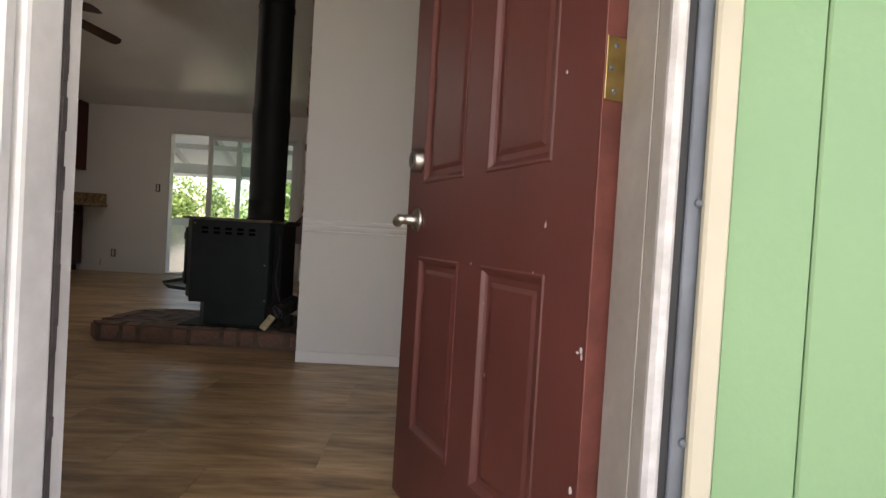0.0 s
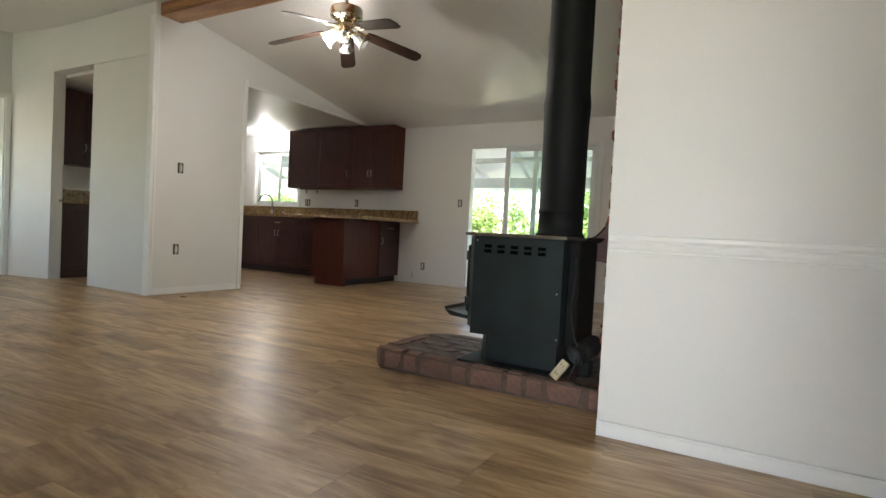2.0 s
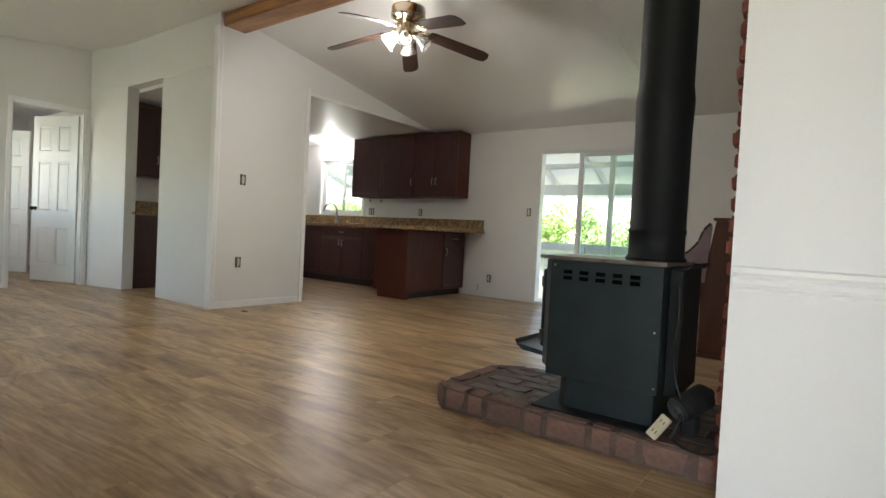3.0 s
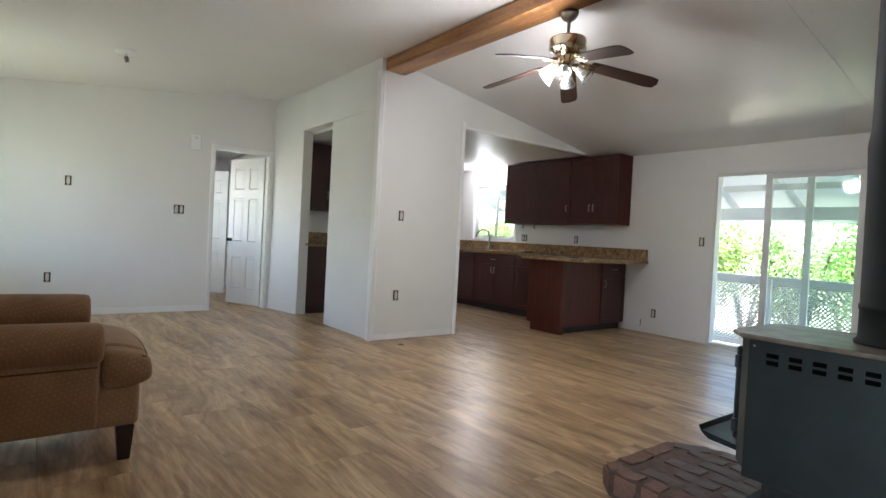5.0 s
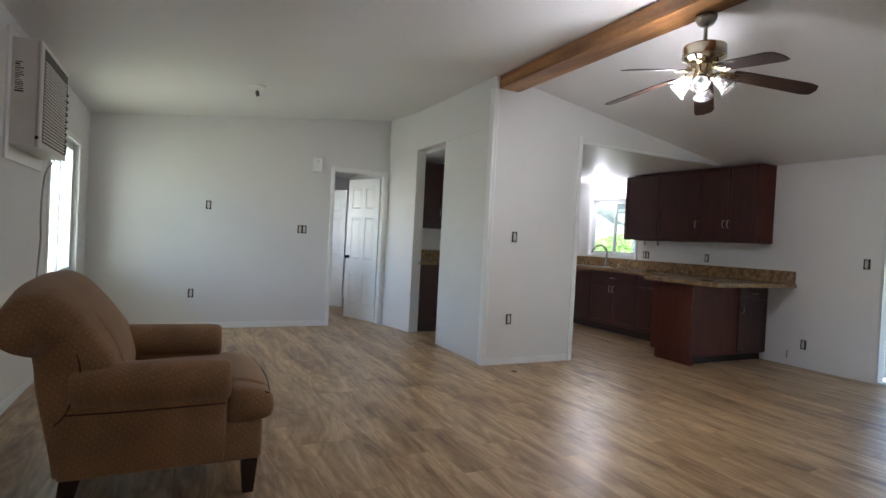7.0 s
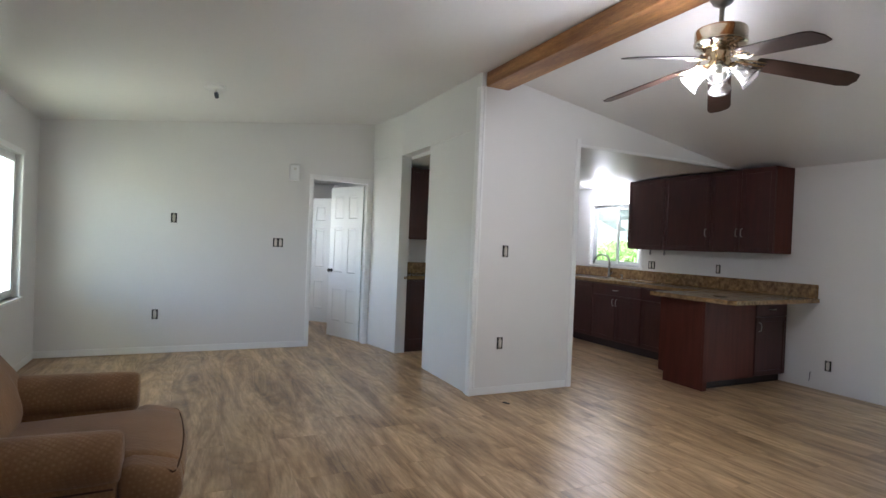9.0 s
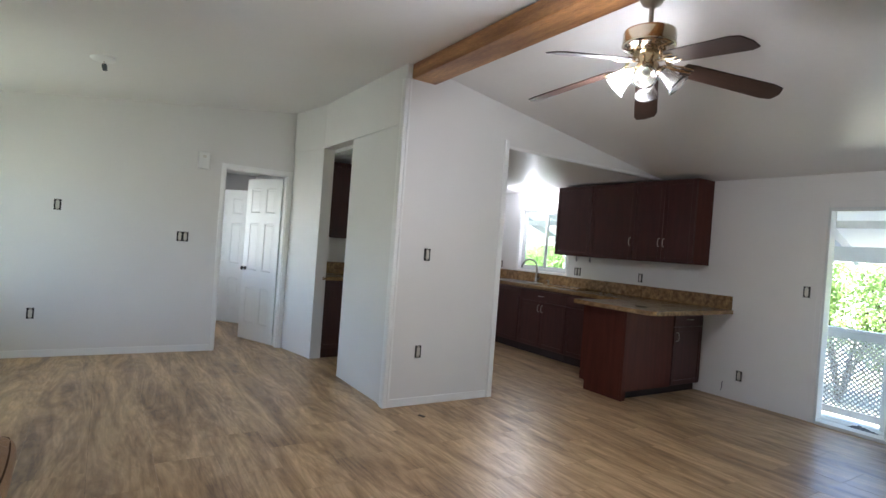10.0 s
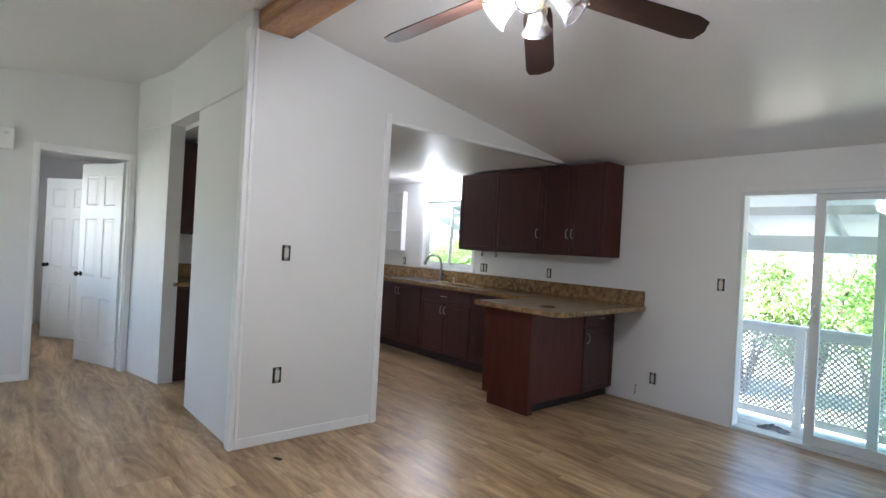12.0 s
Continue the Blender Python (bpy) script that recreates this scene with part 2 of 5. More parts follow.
def arc(points, steps=8):
    """A smooth curve through points."""
    pts = [Vector(p) for p in points]
    ext = [2 * pts[0] - pts[1]] + pts + [2 * pts[-1] - pts[-2]]
    out = []
    for i in range(1, len(ext) - 2):
        a, b, c, d = ext[i - 1 : i + 3]
        for k in range(steps):
            t = k / steps
            out.append(0.5 * (2 * b + (c - a) * t + (2 * a - 5 * b + 4 * c - d) * t * t + (3 * b - a - 3 * c + d) * t ** 3))
    return out + [pts[-1]]


# ---- plan ----
XL, XB, XR = -7.685, -5.065, 2.3
YW, YD0, YD1, YA, YP, YF = 0.45, 0.81, 0.95, 4.262, 3.226, 8.0
YR, ZR, ZFAR, ZFRONT = 4.38, 2.985, 2.40, 2.52
XK, ZK, T = -9.1, 2.42, 0.12
PORCH, DECK = -0.2, -0.2


def zc(y):
    return ZFRONT + (y - YW) * (ZR - ZFRONT) / (YR - YW) if y < YR else ZFAR + (YF - y) * (ZR - ZFAR) / (YF - YR)


def wall_y(name, x, y0, y1, openings=(), side=-1, top=None, label="smooth white painted interior wall", material=None):
    """A wall along y with its room face at x; openings (y0, y1, z0, z1)."""
    bm = bmesh.new()
    x2 = x + side * T
    a, b = min(x, x2), max(x, x2)
    ys = sorted({y0, y1, *[o[0] for o in openings], *[o[1] for o in openings], *([YR] if y0 < YR < y1 else [])})
    for p, q in zip(ys, ys[1:]):
        tp, tq = (top, top) if top else (zc(p), zc(q))
        hole = [o for o in openings if o[0] <= p and q <= o[1]]
        if hole:
            _, _, z0, z1 = hole[0]
            if z0 > 0:
                prism(bm, [(p, 0), (q, 0), (q, z0), (p, z0)], 0, a, b)
            prism(bm, [(p, z1), (q, z1), (q, tq), (p, tp)], 0, a, b)
        else:
            prism(bm, [(p, 0), (q, 0), (q, tq), (p, tp)], 0, a, b)
    return structure(part(name, bm, material or M_WALL), label, "wall")


def wall_x(name, y, x0, x1, openings=(), side=1, top=2.5, label="smooth white painted interior wall", z_base=0.0, material=None):
    bm = bmesh.new()
    y2 = y + side * T
    a, b = min(y, y2), max(y, y2)
    xs = sorted({x0, x1, *[o[0] for o in openings], *[o[1] for o in openings]})
    for p, q in zip(xs, xs[1:]):
        hole = [o for o in openings if o[0] <= p and q <= o[1]]
        if hole:
            _, _, z0, z1 = hole[0]
            if z0 > z_base:
                box(bm, p, q, a, b, z_base, z0)
            if z1 < top:
                box(bm, p, q, a, b, z1, top)
        else:
            box(bm, p, q, a, b, z_base, top)
    return structure(part(name, bm, material or M_WALL), label, "wall")


# walls
LDOOR = (3.308, 4.05, 0.0, 2.16)
wall_y("wall_left", XL, YW, YA, [LDOOR])
wall_x("wall_front", YW, XL - T, -0.6, [(-7.06, -5.75, 0.72, 2.06)], side=-1, top=ZFRONT)
wall_y("wall_entry_return", -0.6, YW, YD0, side=-1, top=2.5)
wall_x("wall_entry", YD1, -0.6, XR, [(-0.15, 0.75, 0.0, 2.12)], side=-1, top=zc(YD1))
wall_y("wall_right", XR, YD1, YF, side=1)
SLIDER = (-3.33, -1.48, 0.0, 2.075)
KWIN = (-7.80, -6.72, 1.15, 2.12)
wall_x("wall_far", YF, XK, XR + T, [KWIN, SLIDER], side=1, top=ZFAR, label="white painted wall with a sliding door and a kitchen window")
structure(part("wall_far_top", boxes((XK, XB - T - 0.003, YF, YF + T, ZFAR + 0.0005, ZK + 0.06)), M_WALL), "strip of white wall above the kitchen window", "wall")
wall_x("wall_partition", YP, -0.284, XR, side=1, top=zc(YP + 0.06), label="white painted partition wall with a moulded chair rail")
# passage wall with its header, and the outlet wall up to the kitchen opening
bm = bmesh.new()
prism(bm, [(XL, 4.109), (-7.01, 4.253), (-7.01, YA + T), (XL, YA + T)], 2, 0, 2.46)
prism(bm, [(XL, 4.104), (-7.0, 4.248), (XB - T, YA), (XB - T, YA + T), (XL, YA + T)], 2, 2.4602, zc(YA))
structure(part("wall_passage", bm, M_WALL), "white wall with a header over the kitchen passage", "wall")
structure(part("wall_panel", boxes((-6.20, XB - T - 0.001, YA + 0.012, YA + 0.07, 0, 2.46)), M_WALL), "flat white panel closing part of the kitchen passage", "wall panel")
OPEN_Y, OPEN_Z = 5.42, 2.43
wall_y("wall_outlets", XB, YA, YF, [(OPEN_Y, YF, -1, OPEN_Z)], side=-1, label="white painted wall beside the kitchen opening")
# kitchen and hall shells
wall_y("wall_kitchen_left", XK, 5.5, YF, side=-1, top=ZK)
wall_x("wall_kitchen_near", 5.5, XK - T, -7.66, side=-1, top=ZK)
wall_y("wall_kitchen_bank", -7.66, YA + T, 5.38, side=-1, top=ZK)
structure(part("ceiling_kitchen", boxes((XK - T, XB - 0.003, YA + T, YF, ZK, ZK + 0.004), (XK - T, XB - T - 0.002, YA + T, YF, ZK + 0.0045, ZK + 0.06)), M_WALL), "flat satin white kitchen ceiling", "ceiling")
bm = bmesh.new()
prism(bm, [(YW - T, ZFRONT - 0.014), (YR, ZR), (YF + T, ZFAR - 0.019), (YF + T, ZFAR + 0.08), (YR, ZR + 0.1), (YW - T, ZFRONT + 0.08)], 0, XL - T, XR + T)
structure(part("ceiling", bm, M_CEIL), "vaulted satin white ceiling", "ceiling")
# hall beyond the open inner door
# the opening in the near wall is made up for the hall fill lamp
wall_x("wall_hall_near", 2.6, -11.2, XL - T, [(-9.3, -8.5, 1.0, 2.0)], side=-1, top=2.45)
wall_x("wall_hall_far", 4.45, -11.2, XL - T - 0.002, side=1, top=2.45, label="pale hall wall")
wall_y("wall_hall_end", -11.2, 2.48, 4.57, side=-1, top=2.45)
structure(part("ceiling_hall", boxes((-11.3, XL - T, 2.5, 4.56, 2.45, 2.5)), M_CEIL), "white hall ceiling", "ceiling")
# floor base under the planks
structure(part("floor", boxes((-11.3, XR + T, YD1 + 0.002, YF + T, -0.08, -0.006), (-11.3, -0.15, YD0, YD1 + 0.001, -0.08, -0.006), (-11.3, -0.6, YW - T, YD0 - 0.001, -0.08, -0.006)), mat("plank_joint", (0.10, 0.065, 0.04), 0.7, vary=0.2)), "vinyl plank floor with travertine streaks", "floor")
# ground and porch
bm = bmesh.new()
bmesh.ops.create_grid(bm, x_segments=40, y_segments=40, size=400)
for v in bm.verts:
    v.co.z = -0.75
structure(part("ground", bm, M_SOIL), "dry ground with grass around the house", "ground")
structure(part("porch", boxes((-2.5, 2.5, -2.2, YD0, -0.74, PORCH)), M_CONCRETE), "grey concrete entry porch", "porch")
# unseen overhangs added to keep sun and sky off porch, front window and hall
structure(part("light_block_eave", boxes((-11.4, -2.6, -1.8, YW - T, 2.55, 2.63), (-2.6, 3.2, -2.6, YW - T, 2.55, 2.63), (-0.72, 3.2, YW - T, YD0, 2.55, 2.63), (-11.4, -7.82, 1.4, 2.47, 2.2, 2.28)), M_DECK_WHITE), "added roof overhang, out of view, blocking light at the porch and windows", "roof")

# ---- trim, doors and windows of the setting ----
bm = boxes((XL, XL + 0.012, YW, 3.30, 0.0, 0.075), (-7.66, -0.6, YW, YW + 0.012, 0, 0.075), (XB, XB + 0.012, YA, 5.35, 0, 0.07), bevel=0.003)
structure(part("baseboard", bm, M_TRIM), "low white painted baseboard", "baseboard")
bm = boxes((-0.284, XR, YP - 0.012, YP, 0, 0.06), (-0.284, XR, YP - 0.016, YP - 0.004, 0.05, 0.066), bevel=0.003)
structure(part("baseboard_partition", bm, M_TRIM), "white moulded baseboard of the partition", "baseboard")
bm = bmesh.new()
prism(bm, [(YP, 0.752), (YP - 0.006, 0.752), (YP - 0.010, 0.762), (YP - 0.005, 0.768), (YP - 0.013, 0.778), (YP - 0.016, 0.792), (YP - 0.009, 0.800), (YP - 0.020, 0.812), (YP - 0.021, 0.826), (YP - 0.010, 0.832), (YP, 0.832)], 0, -0.275, XR)
structure(part("chair_rail", bm, M_TRIM), "white moulded chair rail on the partition", "trim")
bm = boxes((XB - 0.002, XB + 0.018, YA - 0.018, YA + 0.016, 0, 2.84), (XB, XB + 0.013, YA + 0.021, YA + 0.045, 0, 2.84), (XB - 0.06, XB - 0.002, YA - 0.018, YA - 0.001, 0, 2.84), (XB, XB + 0.018, OPEN_Y - 0.055, OPEN_Y, 0, 2.50), (XB, XB + 0.008, OPEN_Y, YF - 0.33, ZK, ZK + 0.03), bevel=0.004)
structure(part("trim_corner", bm, M_TRIM), "white corner trim and kitchen opening casing", "trim")
y0, y1, _, z1 = LDOOR
bm = boxes((XL, XL + 0.016, y0 - 0.042, y0, 0, z1 + 0.05), (XL, XL + 0.016, y1, y1 + 0.055, 0, z1 + 0.05), (XL, XL + 0.016, y0, y1, z1, z1 + 0.05), (XL - T, XL, y0 - 0.002, y0 + 0.015, 0, z1), (XL - T, XL, y1 - 0.015, y1 + 0.002, 0, z1), (XL - T, XL, y0 + 0.015, y1 - 0.015, z1 - 0.015, z1 + 0.002), bevel=0.003)
structure(part("trim_hall_door", bm, M_TRIM), "white door casing of the hall doorway", "trim")


def panel_door(name, m, w, h, paint, label, kind_panels="six", thick=0.044, knob=None, edge_material=None):
    """A panelled door: local x from the hinge, y to its show face, z up."""
    d = thing(name, m, label, "door")
    st, mid = 0.103 * w / 0.8, 0.105 * w / 0.8
    rows = [(0.21, 0.70), (0.90, 1.54), (1.66, h - 0.12)]
    # one moulded skin with sunk fields: a grid whose panel cells are left out
    zs = [0.0] + [v for r in rows for v in r] + [h]
    xs = [0.0, st * 1.12, w / 2 - mid / 2, w / 2 + mid / 2, w - st, w]
    bm = bmesh.new()
    verts = {(i, k, f): bm.verts.new((x, f * thick, z)) for i, x in enumerate(xs) for k, z in enumerate(zs) for f in (0, 1)}
    for i in range(5):
        for k in range(len(zs) - 1):
            if i in (1, 3) and k % 2 == 1:
                continue
            for f in (0, 1):
                q = [verts[i, k, f], verts[i + 1, k, f], verts[i + 1, k + 1, f], verts[i, k + 1, f]]
                bm.faces.new(q if f == 0 else q[::-1])
    nz = len(zs) - 1
    for k in range(nz):
        for i in (0, 5):
            bm.faces.new((verts[i, k, 0], verts[i, k, 1], verts[i, k + 1, 1], verts[i, k + 1, 0]))
    for i in range(5):
        for k in (0, nz):
            bm.faces.new((verts[i, k, 0], verts[i + 1, k, 0], verts[i + 1, k, 1], verts[i, k, 1]))
    rim = [e for e in bm.edges if len(e.link_faces) == 2 and e.calc_face_angle(0) > 1]
    bmesh.ops.bevel(bm, geom=rim, offset=0.004, segments=2, profile=0.5, affect="EDGES")
    part("door_frame", bm, paint, d)
    deep = 0.45 if paint is M_DOOR else 0.8
    for a, b in rows:
        for x0, x1 in ((st * 1.12, w / 2 - mid / 2), (w / 2 + mid / 2, w - st)):
            bm = bmesh.new()
            rings = []
            for inset, depth in ((0.0, 0.0), (0.004, -0.003), (0.009, -0.002), (0.016, 0.007), (0.022, 0.012), (0.034, 0.0125), (0.044, 0.008), (0.05, 0.0075)):
                rings.append([bm.verts.new(c) for c in ((x0 + inset, thick - depth * deep, a + inset), (x1 - inset, thick - depth * deep, a + inset), (x1 - inset, thick - depth * deep, b - inset), (x0 + inset, thick - depth * deep, b - inset))])
            for p, q in zip(rings, rings[1:]):
                for k in range(4):
                    bm.faces.new((p[k], p[(k + 1) % 4], q[(k + 1) % 4], q[k]))
            bm.faces.new(rings[-1])
            box(bm, x0, x1, 0.006, 0.02, a, b)
            part("panel", bm, paint, d)
    if edge_material:
        part("worn_edge", boxes((-0.0025, 0.0, 0.001, thick - 0.001, 0.005, h - 0.005), bevel=0.0008), edge_material, d, "scuffed hinge edge with bare paint")
    if knob == "knob":
        bm = bmesh.new()
        turn = pose(w - 0.06, thick, 0.93, -90)
        lathe(bm, [(0, 0), (0.026, 0), (0.026, 0.006), (0.010, 0.012), (0.010, 0.03), (0.024, 0.04), (0.027, 0.052), (0.02, 0.062), (0, 0.065)], 16, turn)
        part("knob", bm, mat("dark_bronze", (0.03, 0.025, 0.02), 0.35, 0.8), d, "dark round knob", True)
    return d


front_door = panel_door("front_door", pose(0.727, 0.964, 0.012, 0, 0, 112.7), 0.82, 2.03, M_MAROON, "maroon painted six-panel front door standing open, paint chipped", edge_material=M_MAROON_WORN)
# lever and deadbolt on both faces
bm = bmesh.new()
turn = pose(0.735, 0.044, 0.800, -90)
lathe(bm, [(0, 0.0), (0.033, 0.0), (0.034, 0.004), (0.030, 0.010), (0.016, 0.014), (0.013, 0.045), (0.0135, 0.062), (0, 0.064)], 24, turn)
rose = part("door_lever", bm, M_NICKEL, front_door, "satin nickel door lever", True)
bm = bmesh.new()
pts = arc([(0.730, 0.088, 0.800), (0.75, 0.092, 0.799), (0.77, 0.090, 0.796), (0.792, 0.084, 0.792), (0.800, 0.081, 0.794)], 5)
tube(bm, pts, [0.012 + 0.004 * math.sin(math.pi * i / (len(pts) - 1)) for i in range(len(pts))], 12)
part("lever_arm", bm, M_NICKEL, rose, "", True)
bm = bmesh.new()
lathe(bm, [(0, 0), (0.033, 0), (0.033, 0.006), (0.029, 0.020), (0.027, 0.026), (0.020, 0.028), (0.019, 0.025), (0, 0.025)], 28, pose(0.74, 0.044, 0.968, -90))
bolt = part("deadbolt", bm, M_NICKEL, front_door, "satin nickel deadbolt cylinder", True)
part("key_slot", boxes((0.7385, 0.7415, 0.069, 0.0705, 0.958, 0.978)), M_DARK, bolt)
bm = bmesh.new()
lathe(bm, [(0, 0), (0.033, 0), (0.03, -0.012), (0, -0.014)], 20, pose(0.755, 0.0, 0.968, -90))
part("thumb_turn", bm, M_NICKEL, front_door, "", True)
bm = bmesh.new()
lathe(bm, [(0, 0), (0.033, 0), (0.03, -0.010), (0.013, -0.014), (0.013, -0.06), (0, -0.062)], 20, pose(0.755, 0.0, 0.822, -90))
tube(bm, [(0.755, -0.052, 0.822), (0.70, -0.055, 0.82), (0.65, -0.05, 0.818)], 0.010)
part("inner_lever", bm, M_NICKEL, front_door, "", True)
for z in (0.22, 1.035, 1.80):
    bm = boxes((-0.0055, -0.003, 0.002, 0.042, z - 0.05, z + 0.05), bevel=0.001)
    for k in range(5):
        lathe(bm, [(0, 0), (0.0062, 0), (0.0062, 0.0185), (0, 0.0185)], 12, pose(-0.005, -0.006, z - 0.05 + 0.0202 * k))
    lathe(bm, [(0, 0), (0.004, 0), (0.004, 0.008), (0, 0.010)], 10, pose(-0.005, -0.006, z + 0.051))
    hinge = part("hinge", bm, M_BRASS, front_door, "aged brass butt hinge")
    for k, dz in enumerate((-0.035, 0.0, 0.035)):
        bm = bmesh.new()
        lathe(bm, [(0, 0.0), (0.0045, 0.0), (0.003, 0.0015), (0, 0.0015)], 10, pose(-0.0055, 0.024 + (0.008 if k == 1 else 0), z + dz, 0, -90))
        part("screw", bm, M_STEEL, hinge)
random.seed(5)
for x, z, sx, sz in ((0.09, 1.05, 0.003, 0.005), (0.125, 0.788, 0.004, 0.009), (0.008, 0.588, 0.005, 0.006), (0.006, 0.578, 0.004, 0.008), (0.016, 0.583, 0.005, 0.003), (0.33, 0.62, 0.002, 0.003), (0.012, 0.36, 0.006, 0.008), (0.155, 0.70, 0.002, 0.003), (0.40, 0.70, 0.003, 0.004), (0.02, 0.30, 0.004, 0.006), (0.31, 0.47, 0.002, 0.006)):
    bm = bmesh.new()
    n = 7
    vs = [bm.verts.new((x + sx * random.uniform(0.5, 1) * math.cos(2 * math.pi * k / n), 0.0447, z + sz * random.uniform(0.5, 1) * math.sin(2 * math.pi * k / n))) for k in range(n)]
    bm.faces.new(vs)
    part("paint_chip", bm, M_CHIP, front_door)

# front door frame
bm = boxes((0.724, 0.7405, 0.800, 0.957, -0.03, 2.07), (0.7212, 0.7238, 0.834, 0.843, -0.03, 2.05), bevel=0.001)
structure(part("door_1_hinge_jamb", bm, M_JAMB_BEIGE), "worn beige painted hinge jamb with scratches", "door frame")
structure(part("door_1_edge", boxes((0.7195, 0.7410, 0.780, 0.7995, -0.2, 2.07), bevel=0.006), mat("chipped_white_edge_paint", (0.50, 0.48, 0.48), 0.5, color2=(0.34, 0.32, 0.31), scale=18, bump=0.5, bump_scale=50, fine=0.2)), "chipped white painted edge of the hinge jamb", "door frame")
bm = bmesh.new()
box(bm, -0.16, -0.101, 0.888, 0.934, -0.03, 2.07, 0.002)
box(bm, -0.16, -0.086, 0.806, 0.876, -0.03, 2.07, 0.007, 2)
box(bm, -0.101, 0.722, 0.81, 0.957, 2.05, 2.09, 0.003)
structure(part("door_1_jamb", bm, M_JAMB), "worn white painted door jamb with scratches", "door frame")
structure(part("door_1_casing", boxes((-0.42, -0.094, 0.775, 0.8055, -0.2, 2.14), bevel=0.008), M_JAMB), "white painted outside door casing", "door frame")
bm = boxes((-0.1008, -0.0985, 0.889, 0.906, 0.968, 1.012), (-0.1008, -0.0985, 0.889, 0.902, 0.79, 0.826), (-0.1008, -0.0992, 0.893, 0.898, 0.70, 0.706), bevel=0.0007)
structure(part("door_1_strike", bm, mat("rusty_strike", (0.13, 0.075, 0.055), 0.6, 0.3, vary=0.4, scale=60)), "rusty strike mortises in the jamb", "door frame")
random.seed(21)
bm = bmesh.new()
z = -0.1
while z < 2.05:
    h = random.uniform(0.02, 0.09)
    box(bm, -0.15, -0.0865 + random.uniform(-0.0015, 0.0012), 0.8765, 0.8865 + random.uniform(-0.0015, 0.001), z, min(z + h, 2.06))
    z += h + 0.0003
structure(part("door_1_weatherstrip", bm, mat("worn_brown_weatherstrip", (0.075, 0.062, 0.062), 0.8, vary=0.5, scale=30, bump=0.4)), "ragged dark weatherstrip along the jamb", "door frame")
# the shade inside the jamb gap is put in as a black strip
structure(part("door_1_gap_strip", boxes((0.7415, 0.7560, 0.797, 0.86, -0.2, 2.1)), M_DARK), "black strip painted as the shade in the gap beside the channel", "door frame")
structure(part("door_1_channel", boxes((0.7565, 0.7835, 0.792, 0.809, -0.2, 2.1), bevel=0.002), M_STEEL), "grey metal storm door channel", "door frame")
bm = bmesh.new()
for z in (0.52, 0.83, 1.35):
    lathe(bm, [(0, 0), (0.006, 0), (0.006, 0.004), (0.003, 0.007), (0, 0.007)], 12, pose(0.773, 0.792, z, 90))
structure(part("door_1_screws", bm, M_STEEL), "screw heads in the metal channel", "door frame")
structure(part("door_1_trim", boxes((0.7745, 0.8075, 0.776, 0.7915, -0.2, 2.14), (-0.42, 0.80, 0.776, 0.80, 2.145, 2.24), bevel=0.004), M_CREAM), "cream painted outside trim", "trim")
structure(part("door_1_sill", boxes((-0.104, 0.722, 0.74, 0.955, -0.10, -0.045), (-0.104, 0.722, 0.930, 0.956, -0.045, -0.002), bevel=0.004), mat("worn_sill_wood", (0.20, 0.14, 0.09), 0.6, vary=0.4, scale=8, fine=0.2)), "worn wooden door sill", "door sill")
siding = structure(new("siding"), "green painted grooved plywood siding boards", "siding")
edges = [0.809, 0.924, 1.130, 1.338, 1.541, 1.744, 1.947, 2.15, 2.353]
for a, b in zip(edges, edges[1:]):
    part("siding_board", boxes((a + 0.0012, b - 0.0012, 0.787, 0.809, -0.25, 2.5), bevel=0.003), M_GREEN, siding)
part("siding_board", boxes((-0.60, -0.423, 0.787, 0.809, -0.25, 2.5), bevel=0.003), M_GREEN, siding)
part("siding_backing", boxes((0.812, 2.35, 0.8095, 0.8098, -0.25, 2.5)), M_GREEN, siding)

# hall doors
panel_door("hall_door", pose(-7.80, 4.045, 0.012, 0, 0, 202.8), 0.705, 2.11, M_DOOR, "white six-panel inner door standing open to the hall", thick=0.036, knob="knob")
panel_door("bedroom_door", pose(-9.50, 4.02, 0.012, 0, 0, 220), 0.70, 2.04, M_DOOR, "white six-panel bedroom door standing half open", thick=0.036, knob="knob")
bm = boxes((-7.815, -7.797, 4.02, 4.05, 0.25, 0.36), bevel=0.003)
tagged(part("door_hinge_block", bm, M_NICKEL), "small nickel hinge at the foot of the hall door", "hinge")

# sliding glass door
x0, x1, _, z1 = SLIDER
slider = structure(new("door_2"), "white vinyl sliding glass door slid partly open", "sliding door")
part("door_frame", boxes((x0, x0 + 0.022, YF - 0.01, YF + 0.11, 0, z1), (x1 - 0.035, x1, YF - 0.01, YF + 0.11, 0, z1), (x0 + 0.022, x1 - 0.035, YF - 0.01, YF + 0.11, z1 - 0.035, z1), (x0 + 0.022, x1 - 0.035, YF - 0.03, YF + 0.11, -0.02, 0.03), bevel=0.003), M_VINYL, slider)


def sash(a, b, y, name):
    s = part(name, boxes((a, a + 0.07, y, y + 0.035, 0.032, z1 - 0.037), (b - 0.07, b, y, y + 0.035, 0.032, z1 - 0.037), (a + 0.07, b - 0.07, y, y + 0.035, 0.032, 0.11), (a + 0.07, b - 0.07, y, y + 0.035, z1 - 0.09, z1 - 0.037), bevel=0.003), M_VINYL, slider)
    sheet("pane", a + 0.068, b - 0.068, y + 0.017, 0.108, z1 - 0.088, -1, M_GLASS, s)
    return s


